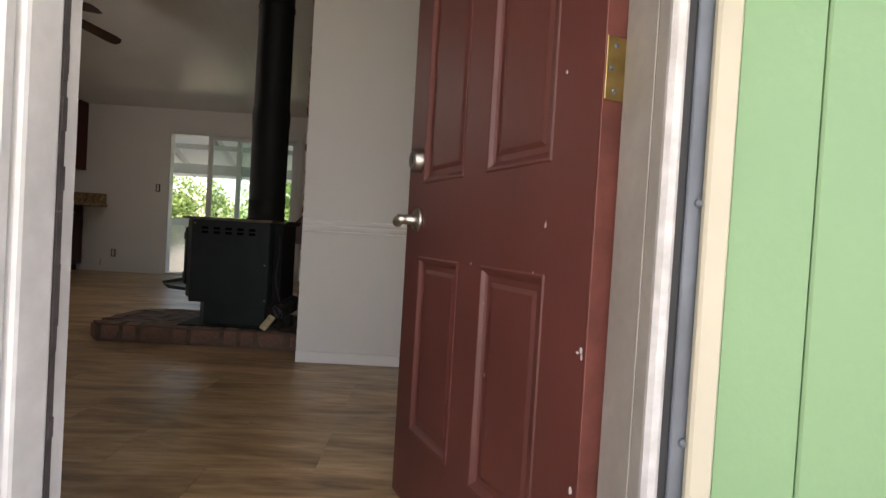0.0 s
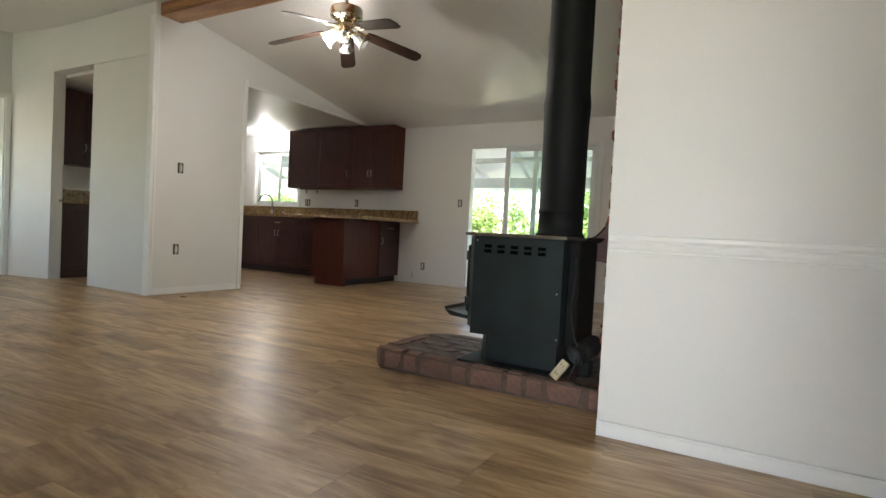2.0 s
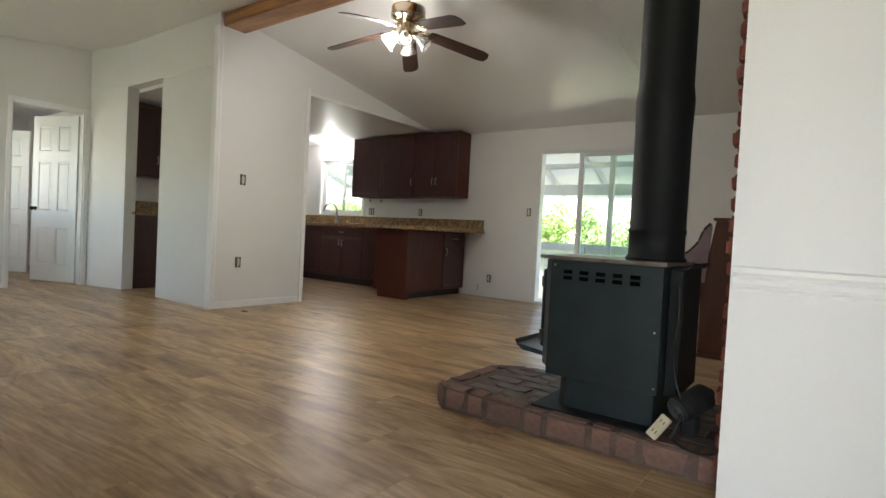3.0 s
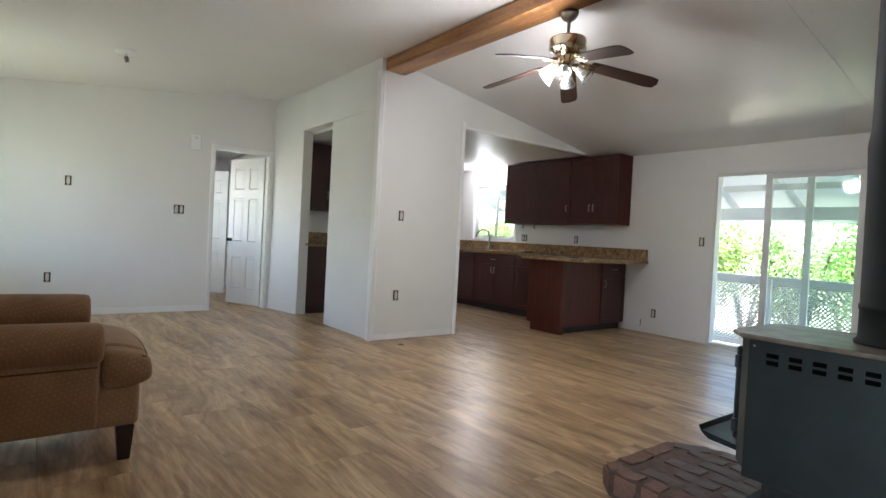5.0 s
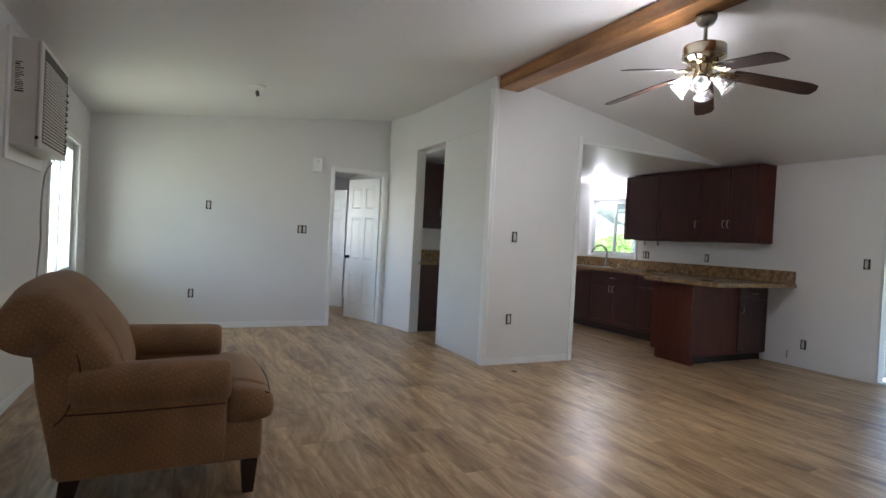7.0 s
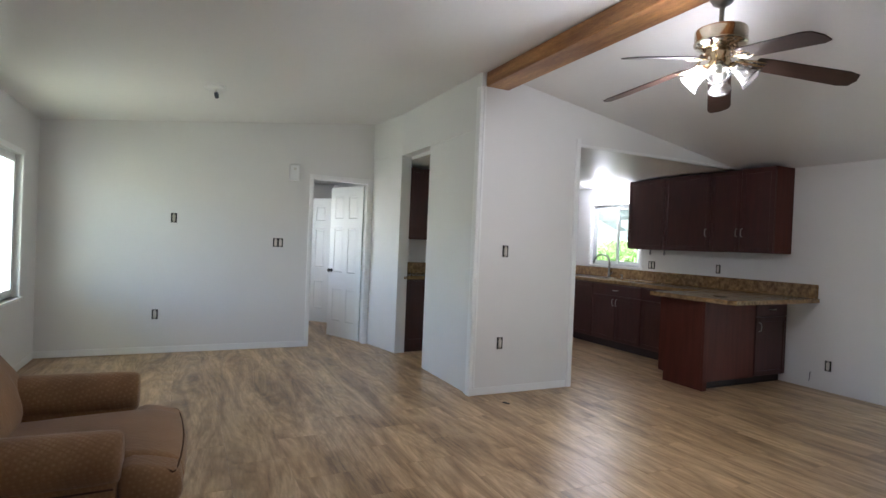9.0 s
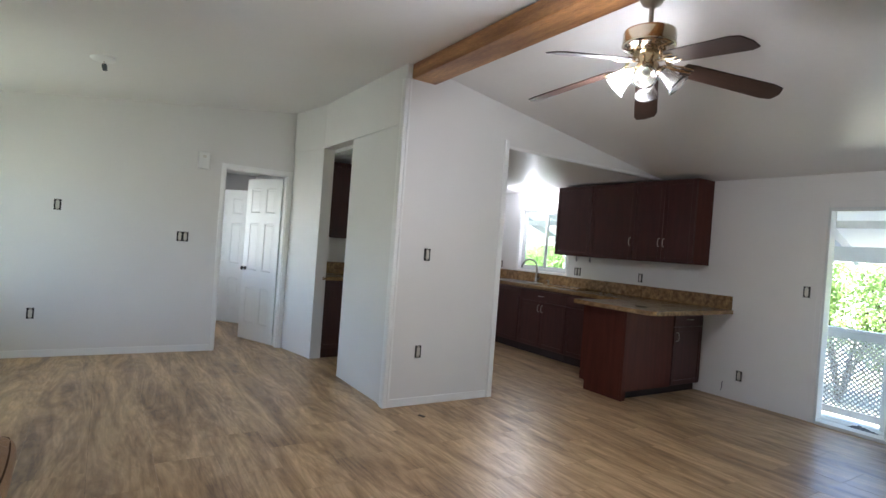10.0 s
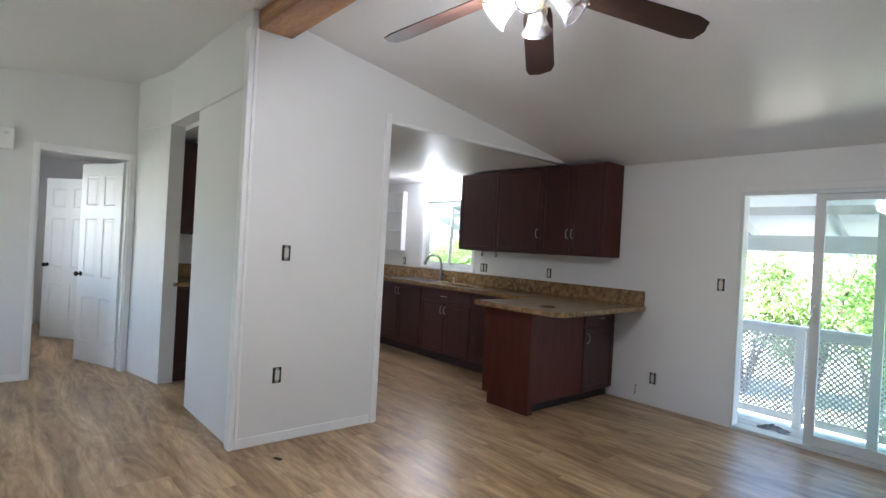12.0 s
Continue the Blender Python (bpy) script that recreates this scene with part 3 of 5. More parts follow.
moving = sash(-2.785, -1.84, YF + 0.015, "sliding_sash")
sash(-2.39, -1.515, YF + 0.058, "fixed_sash")
bm = bmesh.new()
tube(bm, arc([(-2.755, YF + 0.014, 0.98), (-2.755, YF - 0.02, 1.0), (-2.755, YF - 0.02, 1.12), (-2.755, YF + 0.014, 1.14)], 5), 0.008)
part("pull_handle", bm, M_PLASTIC, moving, "pale plastic pull handle", True)
structure(part("trim_slider", boxes((x0 - 0.05, x0, YF - 0.014, YF, 0, z1 + 0.06), (x1, x1 + 0.06, YF - 0.014, YF, 0, z1 + 0.06), (x0, x1, YF - 0.014, YF, z1, z1 + 0.06), bevel=0.003), M_WALL), "white casing of the sliding door", "trim")


def slide_window(name, x0, x1, z0, z1, y, into, label):
    """A white two-sash window in a wall along x; into: +1 when outdoors lies at larger y."""
    w = structure(new(name), label, "window")
    ya, yb = sorted((y + into * 0.05, y + into * 0.11))
    part("window_frame", boxes((x0, x0 + 0.04, ya, yb, z0, z1), (x1 - 0.04, x1, ya, yb, z0, z1), (x0 + 0.04, x1 - 0.04, ya, yb, z0, z0 + 0.04), (x0 + 0.04, x1 - 0.04, ya, yb, z1 - 0.04, z1), bevel=0.003), M_VINYL, w)
    mid = (x0 + x1) / 2
    for k, (a, b) in enumerate(((x0 + 0.04, mid + 0.02), (mid - 0.02, x1 - 0.04))):
        yy = (ya + yb) / 2 + (0.004 if k else -0.024) * into
        s = part("sash", boxes((a, a + 0.035, yy, yy + 0.02, z0 + 0.04, z1 - 0.04), (b - 0.035, b, yy, yy + 0.02, z0 + 0.04, z1 - 0.04), (a + 0.035, b - 0.035, yy, yy + 0.02, z0 + 0.04, z0 + 0.075), (a + 0.035, b - 0.035, yy, yy + 0.02, z1 - 0.075, z1 - 0.04), bevel=0.002), M_VINYL, w)
        sheet("pane", a + 0.033, b - 0.033, yy + 0.010, z0 + 0.073, z1 - 0.073, -into, M_GLASS, s)
    yi0, yi1 = sorted((y, y - into * 0.014))
    part("window_casing", boxes((x0 - 0.05, x0, yi0, yi1, z0 - 0.05, z1 + 0.05), (x1, x1 + 0.05, yi0, yi1, z0 - 0.05, z1 + 0.05), (x0, x1, yi0, yi1, z1, z1 + 0.05), bevel=0.002), M_TRIM, w)
    ys0, ys1 = sorted((y - into * 0.03, y + into * 0.05))
    part("window_sill", boxes((x0 - 0.06, x1 + 0.06, ys0, ys1, z0 - 0.03, z0), bevel=0.004), M_TRIM, w)
    return w


slide_window("window_1", *KWIN[:2], *KWIN[2:], YF, 1, "white two-sash kitchen window over the sink")
slide_window("window_2", -7.06, -5.75, 0.72, 2.06, YW, -1, "white two-sash front window")

# beam
beam = structure(part("beam", boxes((XB + 0.002, XR, 4.305, 4.545, 2.845, 2.975), bevel=0.006), M_BEAM), "varnished reddish wooden ridge beam", "beam")
structure(part("ceiling_batten", prism(bmesh.new(), [(4.56, zc(4.56) + 0.01), (4.56, zc(4.56) - 0.004), (YF - 0.002, zc(YF) - 0.004), (YF - 0.002, zc(YF) + 0.01)], 0, -1.715, -1.69), M_CEIL), "thin ceiling joint batten", "ceiling")

# ---- kitchen ----


def cab_handle(parent, x, y, z, vertical=True, axis=1):
    bm = bmesh.new()
    L, o = 0.048, 0.028
    if axis == 1:
        pts = [(x, y, z - L), (x, y - o, z - L * 0.7), (x, y - o, z + L * 0.7), (x, y, z + L)] if vertical else [(x - L, y, z), (x - L * 0.7, y - o, z), (x + L * 0.7, y - o, z), (x + L, y, z)]
    else:
        pts = [(x, y, z - L), (x + o, y, z - L * 0.7), (x + o, y, z + L * 0.7), (x, y, z + L)] if vertical else [(x, y - L, z), (x + o, y - L * 0.7, z), (x + o, y + L * 0.7, z), (x, y + L, z)]
    tube(bm, arc(pts, 5), 0.0055, 8)
    return part("handle", bm, M_NICKEL, parent, "nickel bar handle", True)


def shaker(name, parent, a, b, z0, z1, at, axis=1, flat=False):
    """A framed cabinet front; axis 1 faces -y at y=at, axis 0 faces +x at x=at."""
    bm = bmesh.new()
    s = 0.05 if not flat else 0.0
    t = 0.02
    def add(u0, u1, v0, v1, d0, d1, bev):
        if axis == 1:
            box(bm, u0, u1, at - d1, at - d0, v0, v1, bev)
        else:
            box(bm, at + d0, at + d1, u0, u1, v0, v1, bev)
    if flat:
        add(a, b, z0, z1, 0, t, 0.004)
    else:
        add(a, a + s, z0, z1, 0, t, 0.003)
        add(b - s, b, z0, z1, 0, t, 0.003)
        add(a + s, b - s, z0, z0 + s, 0, t, 0.003)
        add(a + s, b - s, z1 - s, z1, 0, t, 0.003)
        add(a + s - 0.004, b - s + 0.004, z0 + s - 0.004, z1 - s + 0.004, 0, 0.011, 0.0)
    return part(name, bm, M_CHERRY, parent)


def base_unit(x0, x1, y0, y1, doors, drawer, label):
    c = thing("base_cabinet", pose(0, 0, 0), label, "cabinet", "kitchen base cabinets")
    part("body", boxes((x0, x1, y0, y1, 0.10, 0.92)), M_CHERRY, c)
    part("toe_kick", boxes((x0, x1, y0 + 0.02, y1, 0.0, 0.0995)), M_CAB_DARK, c)
    top = 0.90
    if drawer:
        f = shaker("drawer", c, x0 + 0.008, x1 - 0.008, 0.755, top, y0, flat=True)
        cab_handle(f, (x0 + x1) / 2, y0 - 0.02, 0.828, vertical=False)
        top = 0.745
    w = (x1 - x0) / doors
    for k in range(doors):
        f = shaker("door", c, x0 + k * w + 0.006, x0 + (k + 1) * w - 0.006, 0.115, top, y0)
        hx = x0 + w * (k + 1) - 0.035 if (k == 0 and doors > 1) else x0 + k * w + 0.035
        cab_handle(f, hx, y0 - 0.02, top - 0.09)
    return c


YB = 7.39
base_unit(-9.0, -8.02, YB, YF - 0.022, 2, True, "dark cherry base cabinet beside the sink")
base_unit(-8.015, -7.0, YB, YF - 0.022, 2, False, "dark cherry sink base cabinet with two doors")
base_unit(-6.995, -6.05, YB, YF - 0.022, 2, True, "dark cherry base cabinet with a drawer and two doors")
base_unit(-6.045, -5.06, YB, YF - 0.022, 2, True, "dark cherry corner base cabinet")
# peninsula
pen = thing("peninsula_cabinet", pose(0, 0, 0), "cherry veneered peninsula end panel under the counter", "cabinet", "kitchen base cabinets")
part("body", boxes((-5.02, -4.515, 6.655, YB - 0.005, 0.09, 0.92)), M_CHERRY, pen)
bm = bmesh.new()
prism(bm, [(-5.055, 0.10), (-4.985, 0.10), (-4.985, 0.0), (-4.49, 0.0), (-4.49, 0.92), (-5.055, 0.92)], 1, 6.632, 6.654)
part("end_panel", bm, M_CHERRY_PANEL, pen, "reddish cherry veneer panel")
part("side_panel", boxes((-4.5148, -4.492, 6.655, 7.425, 0.09, 0.92), bevel=0.002), M_CHERRY_PANEL, pen, "reddish cherry veneer panel")
part("toe_kick", boxes((-4.985, -4.56, 6.655, 7.97, 0.0, 0.0895)), M_CAB_DARK, pen)
part("corner_post", boxes((-4.516, -4.4895, 6.630, 6.70, 0.0, 0.921), bevel=0.002), M_CHERRY_PANEL, pen)
unit = thing("base_cabinet", pose(0, 0, 0), "dark cherry base cabinet with one drawer and one door", "cabinet", "kitchen base cabinets")
part("body", boxes((-5.05, -4.51, 7.43, YF - 0.022, 0.09, 0.92)), M_CHERRY, unit)
f = shaker("drawer", unit, 7.44, 7.965, 0.745, 0.90, -4.51, axis=0, flat=True)
cab_handle(f, -4.49, 7.70, 0.82, vertical=False, axis=0)
f = shaker("door", unit, 7.44, 7.965, 0.10, 0.735, -4.51, axis=0)
cab_handle(f, -4.49, 7.485, 0.63, axis=0)
# counters
ctr = thing("countertop", pose(0, 0, 0), "brown speckled granite-look countertop with backsplash", "countertop")
SX0, SX1, SY0, SY1 = -7.85, -7.10, 7.50, 7.90
bm = boxes((-9.05, SX0, 7.35, YF - 0.001, 0.922, 0.965), (SX1, -5.09, 7.35, YF - 0.001, 0.922, 0.965), (SX0, SX1, 7.35, SY0, 0.922, 0.965), (SX0, SX1, SY1, YF - 0.001, 0.922, 0.965))
prism(bm, [(-5.09, 6.50), (-4.16, 6.50), (-4.10, 6.56), (-4.175, YF - 0.001), (-5.09, YF - 0.001)], 2, 0.922, 0.965)
part("slab", bm, M_GRANITE, ctr)
part("backsplash", boxes((-9.05, -4.19, YF - 0.022, YF - 0.001, 0.9655, 1.115), bevel=0.003), M_GRANITE, ctr)
sink = thing("sink", pose(0, 0, 0), "stainless steel double sink set in the counter", "sink")
bm = boxes((SX0 - 0.015, SX1 + 0.015, SY0 - 0.015, SY0 + 0.012, 0.9652, 0.969), (SX0 - 0.015, SX1 + 0.015, SY1 - 0.012, SY1 + 0.015, 0.9652, 0.969), (SX0 - 0.015, SX0 + 0.012, SY0 + 0.012, SY1 - 0.012, 0.9652, 0.969), (SX1 - 0.012, SX1 + 0.015, SY0 + 0.012, SY1 - 0.012, 0.9652, 0.969), (-7.49, -7.46, SY0 + 0.012, SY1 - 0.012, 0.80, 0.968))
part("rim", bm, M_SINK, sink)
part("basin", boxes((SX0 + 0.002, SX1 - 0.002, SY0 + 0.002, SY1 - 0.002, 0.78, 0.79), (SX0 + 0.002, SX0 + 0.006, SY0 + 0.002, SY1 - 0.002, 0.79, 0.965), (SX1 - 0.006, SX1 - 0.002, SY0 + 0.002, SY1 - 0.002, 0.79, 0.965), (SX0 + 0.006, SX1 - 0.006, SY1 - 0.006, SY1 - 0.002, 0.79, 0.965), (SX0 + 0.006, SX1 - 0.006, SY0 + 0.002, SY0 + 0.006, 0.79, 0.965)), M_SINK, sink)
M_FAUCET = mat("brushed_dark_nickel", (0.30, 0.29, 0.275), 0.36, 0.9, vary=0.15, scale=20)
faucet = thing("kitchen_faucet", pose(-7.28, 7.935, 0.965), "brushed nickel gooseneck kitchen faucet", "faucet")
bm = bmesh.new()
lathe(bm, [(0, 0), (0.03, 0), (0.03, 0.008), (0.02, 0.02), (0.018, 0.09), (0, 0.09)], 20)
part("base", bm, M_FAUCET, faucet, "", True)
bm = bmesh.new()
tube(bm, arc([(0, 0, 0.08), (0, 0, 0.26), (-0.05, -0.03, 0.345), (-0.14, -0.08, 0.35), (-0.20, -0.12, 0.27), (-0.21, -0.125, 0.22)], 7), 0.0165, 12)
part("spout", bm, M_FAUCET, faucet, "", True)
bm = bmesh.new()
tube(bm, [(0.015, 0, 0.05), (0.05, 0, 0.06), (0.085, -0.01, 0.085)], [0.008, 0.007, 0.006], 8)
part("handle", bm, M_FAUCET, faucet, "", True)
disp = thing("soap_dispenser", pose(-7.0, 7.94, 0.965), "small nickel soap dispenser by the sink", "soap dispenser")
bm = bmesh.new()
lathe(bm, [(0, 0), (0.02, 0), (0.018, 0.01), (0.009, 0.02), (0.009, 0.05), (0.013, 0.052), (0.013, 0.065), (0, 0.066)], 16)
tube(bm, [(0, 0, 0.058), (0, -0.045, 0.056)], 0.005, 8)
part("pump", bm, M_NICKEL, disp, "", True)
board = thing("sink_cutout", pose(-6.40, 7.72, 0.966, 0, 0, 8), "loose dark offcut of counter lying on the worktop", "offcut")
part("slab", boxes((-0.26, 0.26, -0.11, 0.11, 0, 0.022), bevel=0.006), M_GRANITE, board)
tools = thing("loose_bracket", pose(-4.45, 6.80, 0.966, 0, 0, 20), "small dark metal bracket lying on the peninsula counter", "bracket")
part("plate", boxes((-0.06, 0.05, -0.018, 0.02, 0, 0.008), (0.0, 0.05, 0.02, 0.05, 0, 0.006), bevel=0.002), M_DARK, tools)

# wall cabinets
for a, b, hs, lab in ((-6.65, -6.005, "l", "dark cherry wall cabinet with a wide door"), (-6.0, -5.305, "r", "dark cherry wall cabinet with a wide door"), (-5.30, -4.50, "m", "dark cherry double-door wall cabinet at the end of the row")):
    c = thing("wall_cabinet", pose(0, 0, 0), lab, "cabinet", "kitchen wall cabinets")
    part("body", boxes((a, b, 7.69, YF - 0.001, 1.432, 2.40)), M_CHERRY, c)
    part("side_panel", boxes((b - 0.0005, b + 0.002, 7.70, YF - 0.001, 1.434, 2.398)) if hs == "m" else boxes((a + 0.01, b - 0.01, 7.70, YF - 0.02, 1.428, 1.4315)), M_CHERRY_PANEL, c)
    if hs == "m":
        m = (a + b) / 2
        f = shaker("door", c, a + 0.004, m - 0.003, 1.438, 2.392, 7.69)
        cab_handle(f, m - 0.03, 7.67, 1.66)
        f = shaker("door", c, m + 0.003, b - 0.004, 1.438, 2.392, 7.69)
        cab_handle(f, m + 0.035, 7.67, 1.66)
    else:
        f = shaker("door", c, a + 0.004, b - 0.004, 1.438, 2.392, 7.69)
        cab_handle(f, a + 0.035 if hs == "l" else b - 0.035, 7.67, 1.66)
for x in (-6.38, -6.13):
    h = thing("under_cabinet_hook", pose(x, 7.85, 1.428), "small dark cable clamp hanging under the wall cabinet", "hook")
    bm = bmesh.new()
    tube(bm, arc([(0, 0, 0.0), (0, 0, -0.03), (0.014, 0, -0.048), (0.0, 0, -0.066), (-0.014, 0, -0.048), (0, 0, -0.03)], 5), 0.006, 6)
    part("loop", bm, M_STEEL, h)
# cabinets seen through the passage
bank = thing("base_cabinet", pose(0, 0, 0), "dark cherry base cabinet behind the passage", "cabinet", "kitchen base cabinets")
part("body", boxes((-7.655, -7.05, 4.35, 5.30, 0.0, 0.92)), M_CHERRY, bank)
for a, b in ((4.36, 4.82), (4.83, 5.29)):
    shaker("door", bank, a, b, 0.11, 0.90, -7.05, axis=0)
bt = thing("countertop", pose(0, 0, 0), "short brown speckled countertop with backsplash", "countertop")
part("slab", boxes((-7.655, -7.01, 4.34, 5.33, 0.922, 0.965), bevel=0.004), M_GRANITE, bt)
part("backsplash", boxes((-7.655, -7.63, 4.34, 5.33, 0.966, 1.115), bevel=0.003), M_GRANITE, bt)
up = thing("wall_cabinet", pose(0, 0, 0), "dark cherry wall cabinet behind the passage", "cabinet", "kitchen wall cabinets")
part("body", boxes((-7.655, -7.36, 4.35, 5.30, 1.432, 2.38)), M_CHERRY, up)
for a, b in ((4.36, 4.82), (4.83, 5.29)):
    f = shaker("door", up, a, b, 1.438, 2.372, -7.36, axis=0)
    cab_handle(f, -7.34, b - 0.035 if a < 4.5 else a + 0.035, 1.66, axis=0)
# open shelf by the window
sh = thing("wall_shelf", pose(0, 0, 0), "small white open shelf unit hung beside the kitchen window", "shelf")
part("back", boxes((-8.88, -8.28, YF - 0.012, YF - 0.001, 1.38, 2.27)), M_TRIM, sh)
for x in (-8.90, -8.28):
    part("side", boxes((x, x + 0.02, YF - 0.085, YF - 0.001, 1.36, 2.29), bevel=0.002), M_TRIM, sh)
for z in (1.36, 1.66, 1.97, 2.27):
    part("shelf_board", boxes((-8.8795, -8.2805, YF - 0.085, YF - 0.0125, z, z + 0.018), bevel=0.002), M_TRIM, sh)
# kitchen ceiling light
kl = thing("kitchen_ceiling_light", pose(-7.3, 7.72, ZK), "lit flush kitchen ceiling light with two bare bulbs", "ceiling light")
bm = bmesh.new()
lathe(bm, [(0, 0), (0.13, 0), (0.135, -0.012), (0.10, -0.03), (0, -0.034)], 28)
part("base", bm, M_TRIM, kl, "", True)
for dx in (-0.07, 0.07):
    bm = bmesh.new()
    lathe(bm, [(0, 0.0), (0.014, 0.0), (0.016, -0.03), (0.030, -0.06), (0.030, -0.08), (0.018, -0.098), (0, -0.104)], 16, pose(dx, 0, -0.03))
    part("bulb", bm, M_TUBE, kl, "lit bulb", True)
lamp("kitchen_bulb_light", "POINT", pose(-7.3, 7.72, ZK - 0.19), 1.5, (1.0, 0.985, 0.96), radius=0.05)

# ---- living room: stove and hearth ----
HZ = 0.11
stove = thing("wood_stove", pose(0, 0, 0), "black steel pellet stove with a rusty top standing on the hearth", "stove")
SX, SXR, SY, SYF = -1.135, -0.58, 3.615, 4.13


def octo(x0, x1, y0, y1, c):
    return [(x0 + c, y0), (x1, y0), (x1, y1), (x0 + c, y1), (x0, y1 - c * 1.3), (x0, y0 + c * 1.3)]


bm = bmesh.new()
prism(bm, octo(SX, SXR, SY, SYF, 0.06), 2, 0.285, 0.795)
bmesh.ops.bevel(bm, geom=bm.edges[:], offset=0.006, segments=2, affect="EDGES")
body = part("body", bm, M_BLACK, stove)
bm = bmesh.new()
prism(bm, octo(SX + 0.10, SXR - 0.015, SY + 0.02, SYF - 0.02, 0.05), 2, HZ + 0.012, 0.2845)
part("pedestal", bm, M_BLACK, stove)
bm = boxes((SX + 0.02, SXR + 0.02, SY - 0.06, SYF + 0.03, HZ + 0.001, HZ + 0.012), bevel=0.003)
part("base_plate", bm, M_PIPE, stove)
bm = bmesh.new()
prism(bm, octo(SX - 0.035, SXR + 0.02, SY - 0.025, SYF + 0.025, 0.07), 2, 0.7955, 0.812)
bmesh.ops.bevel(bm, geom=bm.edges[:], offset=0.004, segments=2, affect="EDGES")
part("top_plate", bm, M_RUST, stove, "rust-stained steel top")
# side panel with its slots
panel_y = SY - 0.008
slots = []
for zz in (0.742, 0.715):
    for k in range(5):
        slots.append((SX + 0.145 + 0.075 * k, zz))
bm = boxes((SX + 0.06, SXR + 0.004, panel_y, SY - 0.0005, 0.262, 0.792), bevel=0.002)
part("side_panel", bm, M_BLACK, stove)
for x, z in slots:
    bm = bmesh.new()
    box(bm, x - 0.021, x + 0.021, panel_y - 0.0035, panel_y - 0.0005, z - 0.0085, z + 0.0085, 0.0015)
    part("vent_slot", bm, M_SLOT, stove)
for x, z in ((SXR - 0.01, 0.29), (SX + 0.08, 0.77), (SXR - 0.02, 0.52)):
    bm = bmesh.new()
    lathe(bm, [(0, 0), (0.005, 0), (0.004, 0.003), (0, 0.004)], 10, pose(x, panel_y, z, 90))
    part("screw", bm, M_NICKEL, stove)
# door with glass on the room face
fd = part("fire_door", boxes((SX - 0.03, SX - 0.001, SY + 0.10, SYF - 0.10, 0.36, 0.74), bevel=0.008), M_BLACK, stove)
part("door_glass", boxes((SX - 0.033, SX - 0.0305, SY + 0.14, SYF - 0.14, 0.44, 0.70)), mat("sooty_glass", (0.01, 0.01, 0.01), 0.12, coat=0.5), fd)
for z in (0.42, 0.68):
    bm = bmesh.new()
    lathe(bm, [(0, 0), (0.011, 0), (0.011, 0.05), (0, 0.05)], 12, pose(SX - 0.018, SY + 0.092, z - 0.025))
    part("door_hinge", bm, M_BLACK, fd)
bm = bmesh.new()
tube(bm, arc([(SX - 0.03, SYF - 0.12, 0.52), (SX - 0.07, SYF - 0.12, 0.53), (SX - 0.08, SYF - 0.12, 0.60)], 5), 0.008)
part("door_handle", bm, M_NICKEL, fd)
bm = bmesh.new()
prism(bm, [(SX - 0.001, 0.335), (SX - 0.15, 0.355), (SX - 0.165, 0.372), (SX - 0.15, 0.345), (SX - 0.12, 0.325), (SX - 0.001, 0.315)], 1, SY + 0.10, SYF - 0.09)
part("ash_lip", bm, M_BLACK, stove, "flared ash shelf")
bm = boxes((SXR + 0.001, SXR + 0.06, SY + 0.10, SYF - 0.06, 0.24, 0.785), bevel=0.006)
prism(bm, [(SXR + 0.021, 0.786), (SXR + 0.07, 0.786), (SXR + 0.095, 0.808), (SXR + 0.095, 0.814), (SXR + 0.07, 0.796), (SXR + 0.021, 0.796)], 1, SY + 0.09, SYF - 0.05)
part("rear_shroud", bm, M_PIPE, stove)
bm = bmesh.new()
lathe(bm, [(0, 0.809), (0.132, 0.809), (0.132, 0.82), (0.122, 0.83), (0.121, 0.93), (0.125, 0.935), (0.125, 0.95), (0.121, 0.955), (0.122, 1.40), (0.127, 1.52), (0.127, 1.535), (0.119, 1.60), (0.118, 2.25), (0.123, 2.26), (0.123, 2.28), (0.118, 2.30), (0.118, 2.93), (0, 2.93)], 36, pose(-0.685, 3.88, 0.004))
pipe = tagged(part("stove_pipe", bm, M_PIPE, None, "", True), "matt black stove pipe rising to the ceiling", "stove pipe")
for p in pipe.data.polygons:
    p.use_smooth = True
bm = bmesh.new()
lathe(bm, [(0.111, 2.86), (0.19, 2.86), (0.19, 2.95), (0.111, 2.95)], 32, pose(-0.675, 3.88, 0.0))
part("ceiling_collar", bm, M_PIPE, pipe)
bm = bmesh.new()
lathe(bm, [(0, -0.07), (0.045, -0.07), (0.054, -0.062), (0.054, -0.035), (0.047, -0.033), (0.047, -0.027), (0.052, -0.025), (0.052, -0.005), (0.046, -0.003), (0.046, 0.003), (0.052, 0.005), (0.052, 0.03), (0.046, 0.032), (0.046, 0.038), (0.052, 0.04), (0.052, 0.075), (0.04, 0.09), (0.018, 0.092), (0.018, 0.11), (0, 0.11)], 28, pose(-0.455, 3.65, 0.25, -66, 0, -38))
blower = part("blower", bm, M_RUBBER, stove, "black ribbed exhaust blower motor")
bm = bmesh.new()
for r in (0.039, 0.026, 0.013):
    lathe(bm, [(r, -0.0775), (r + 0.004, -0.0775), (r + 0.004, -0.0735), (r, -0.0735)], 20, pose(-0.455, 3.65, 0.2535, -66, 0, -38))
part("vent_rings", bm, M_STEEL, blower)
part("bracket", boxes((-0.49, -0.43, 3.67, 3.74, HZ + 0.002, 0.19), bevel=0.006), M_PIPE, stove)
cord = thing("power_cord", pose(0, 0, 0), "black power cord with an ivory twin socket on the hearth", "extension cord")
bm = bmesh.new()
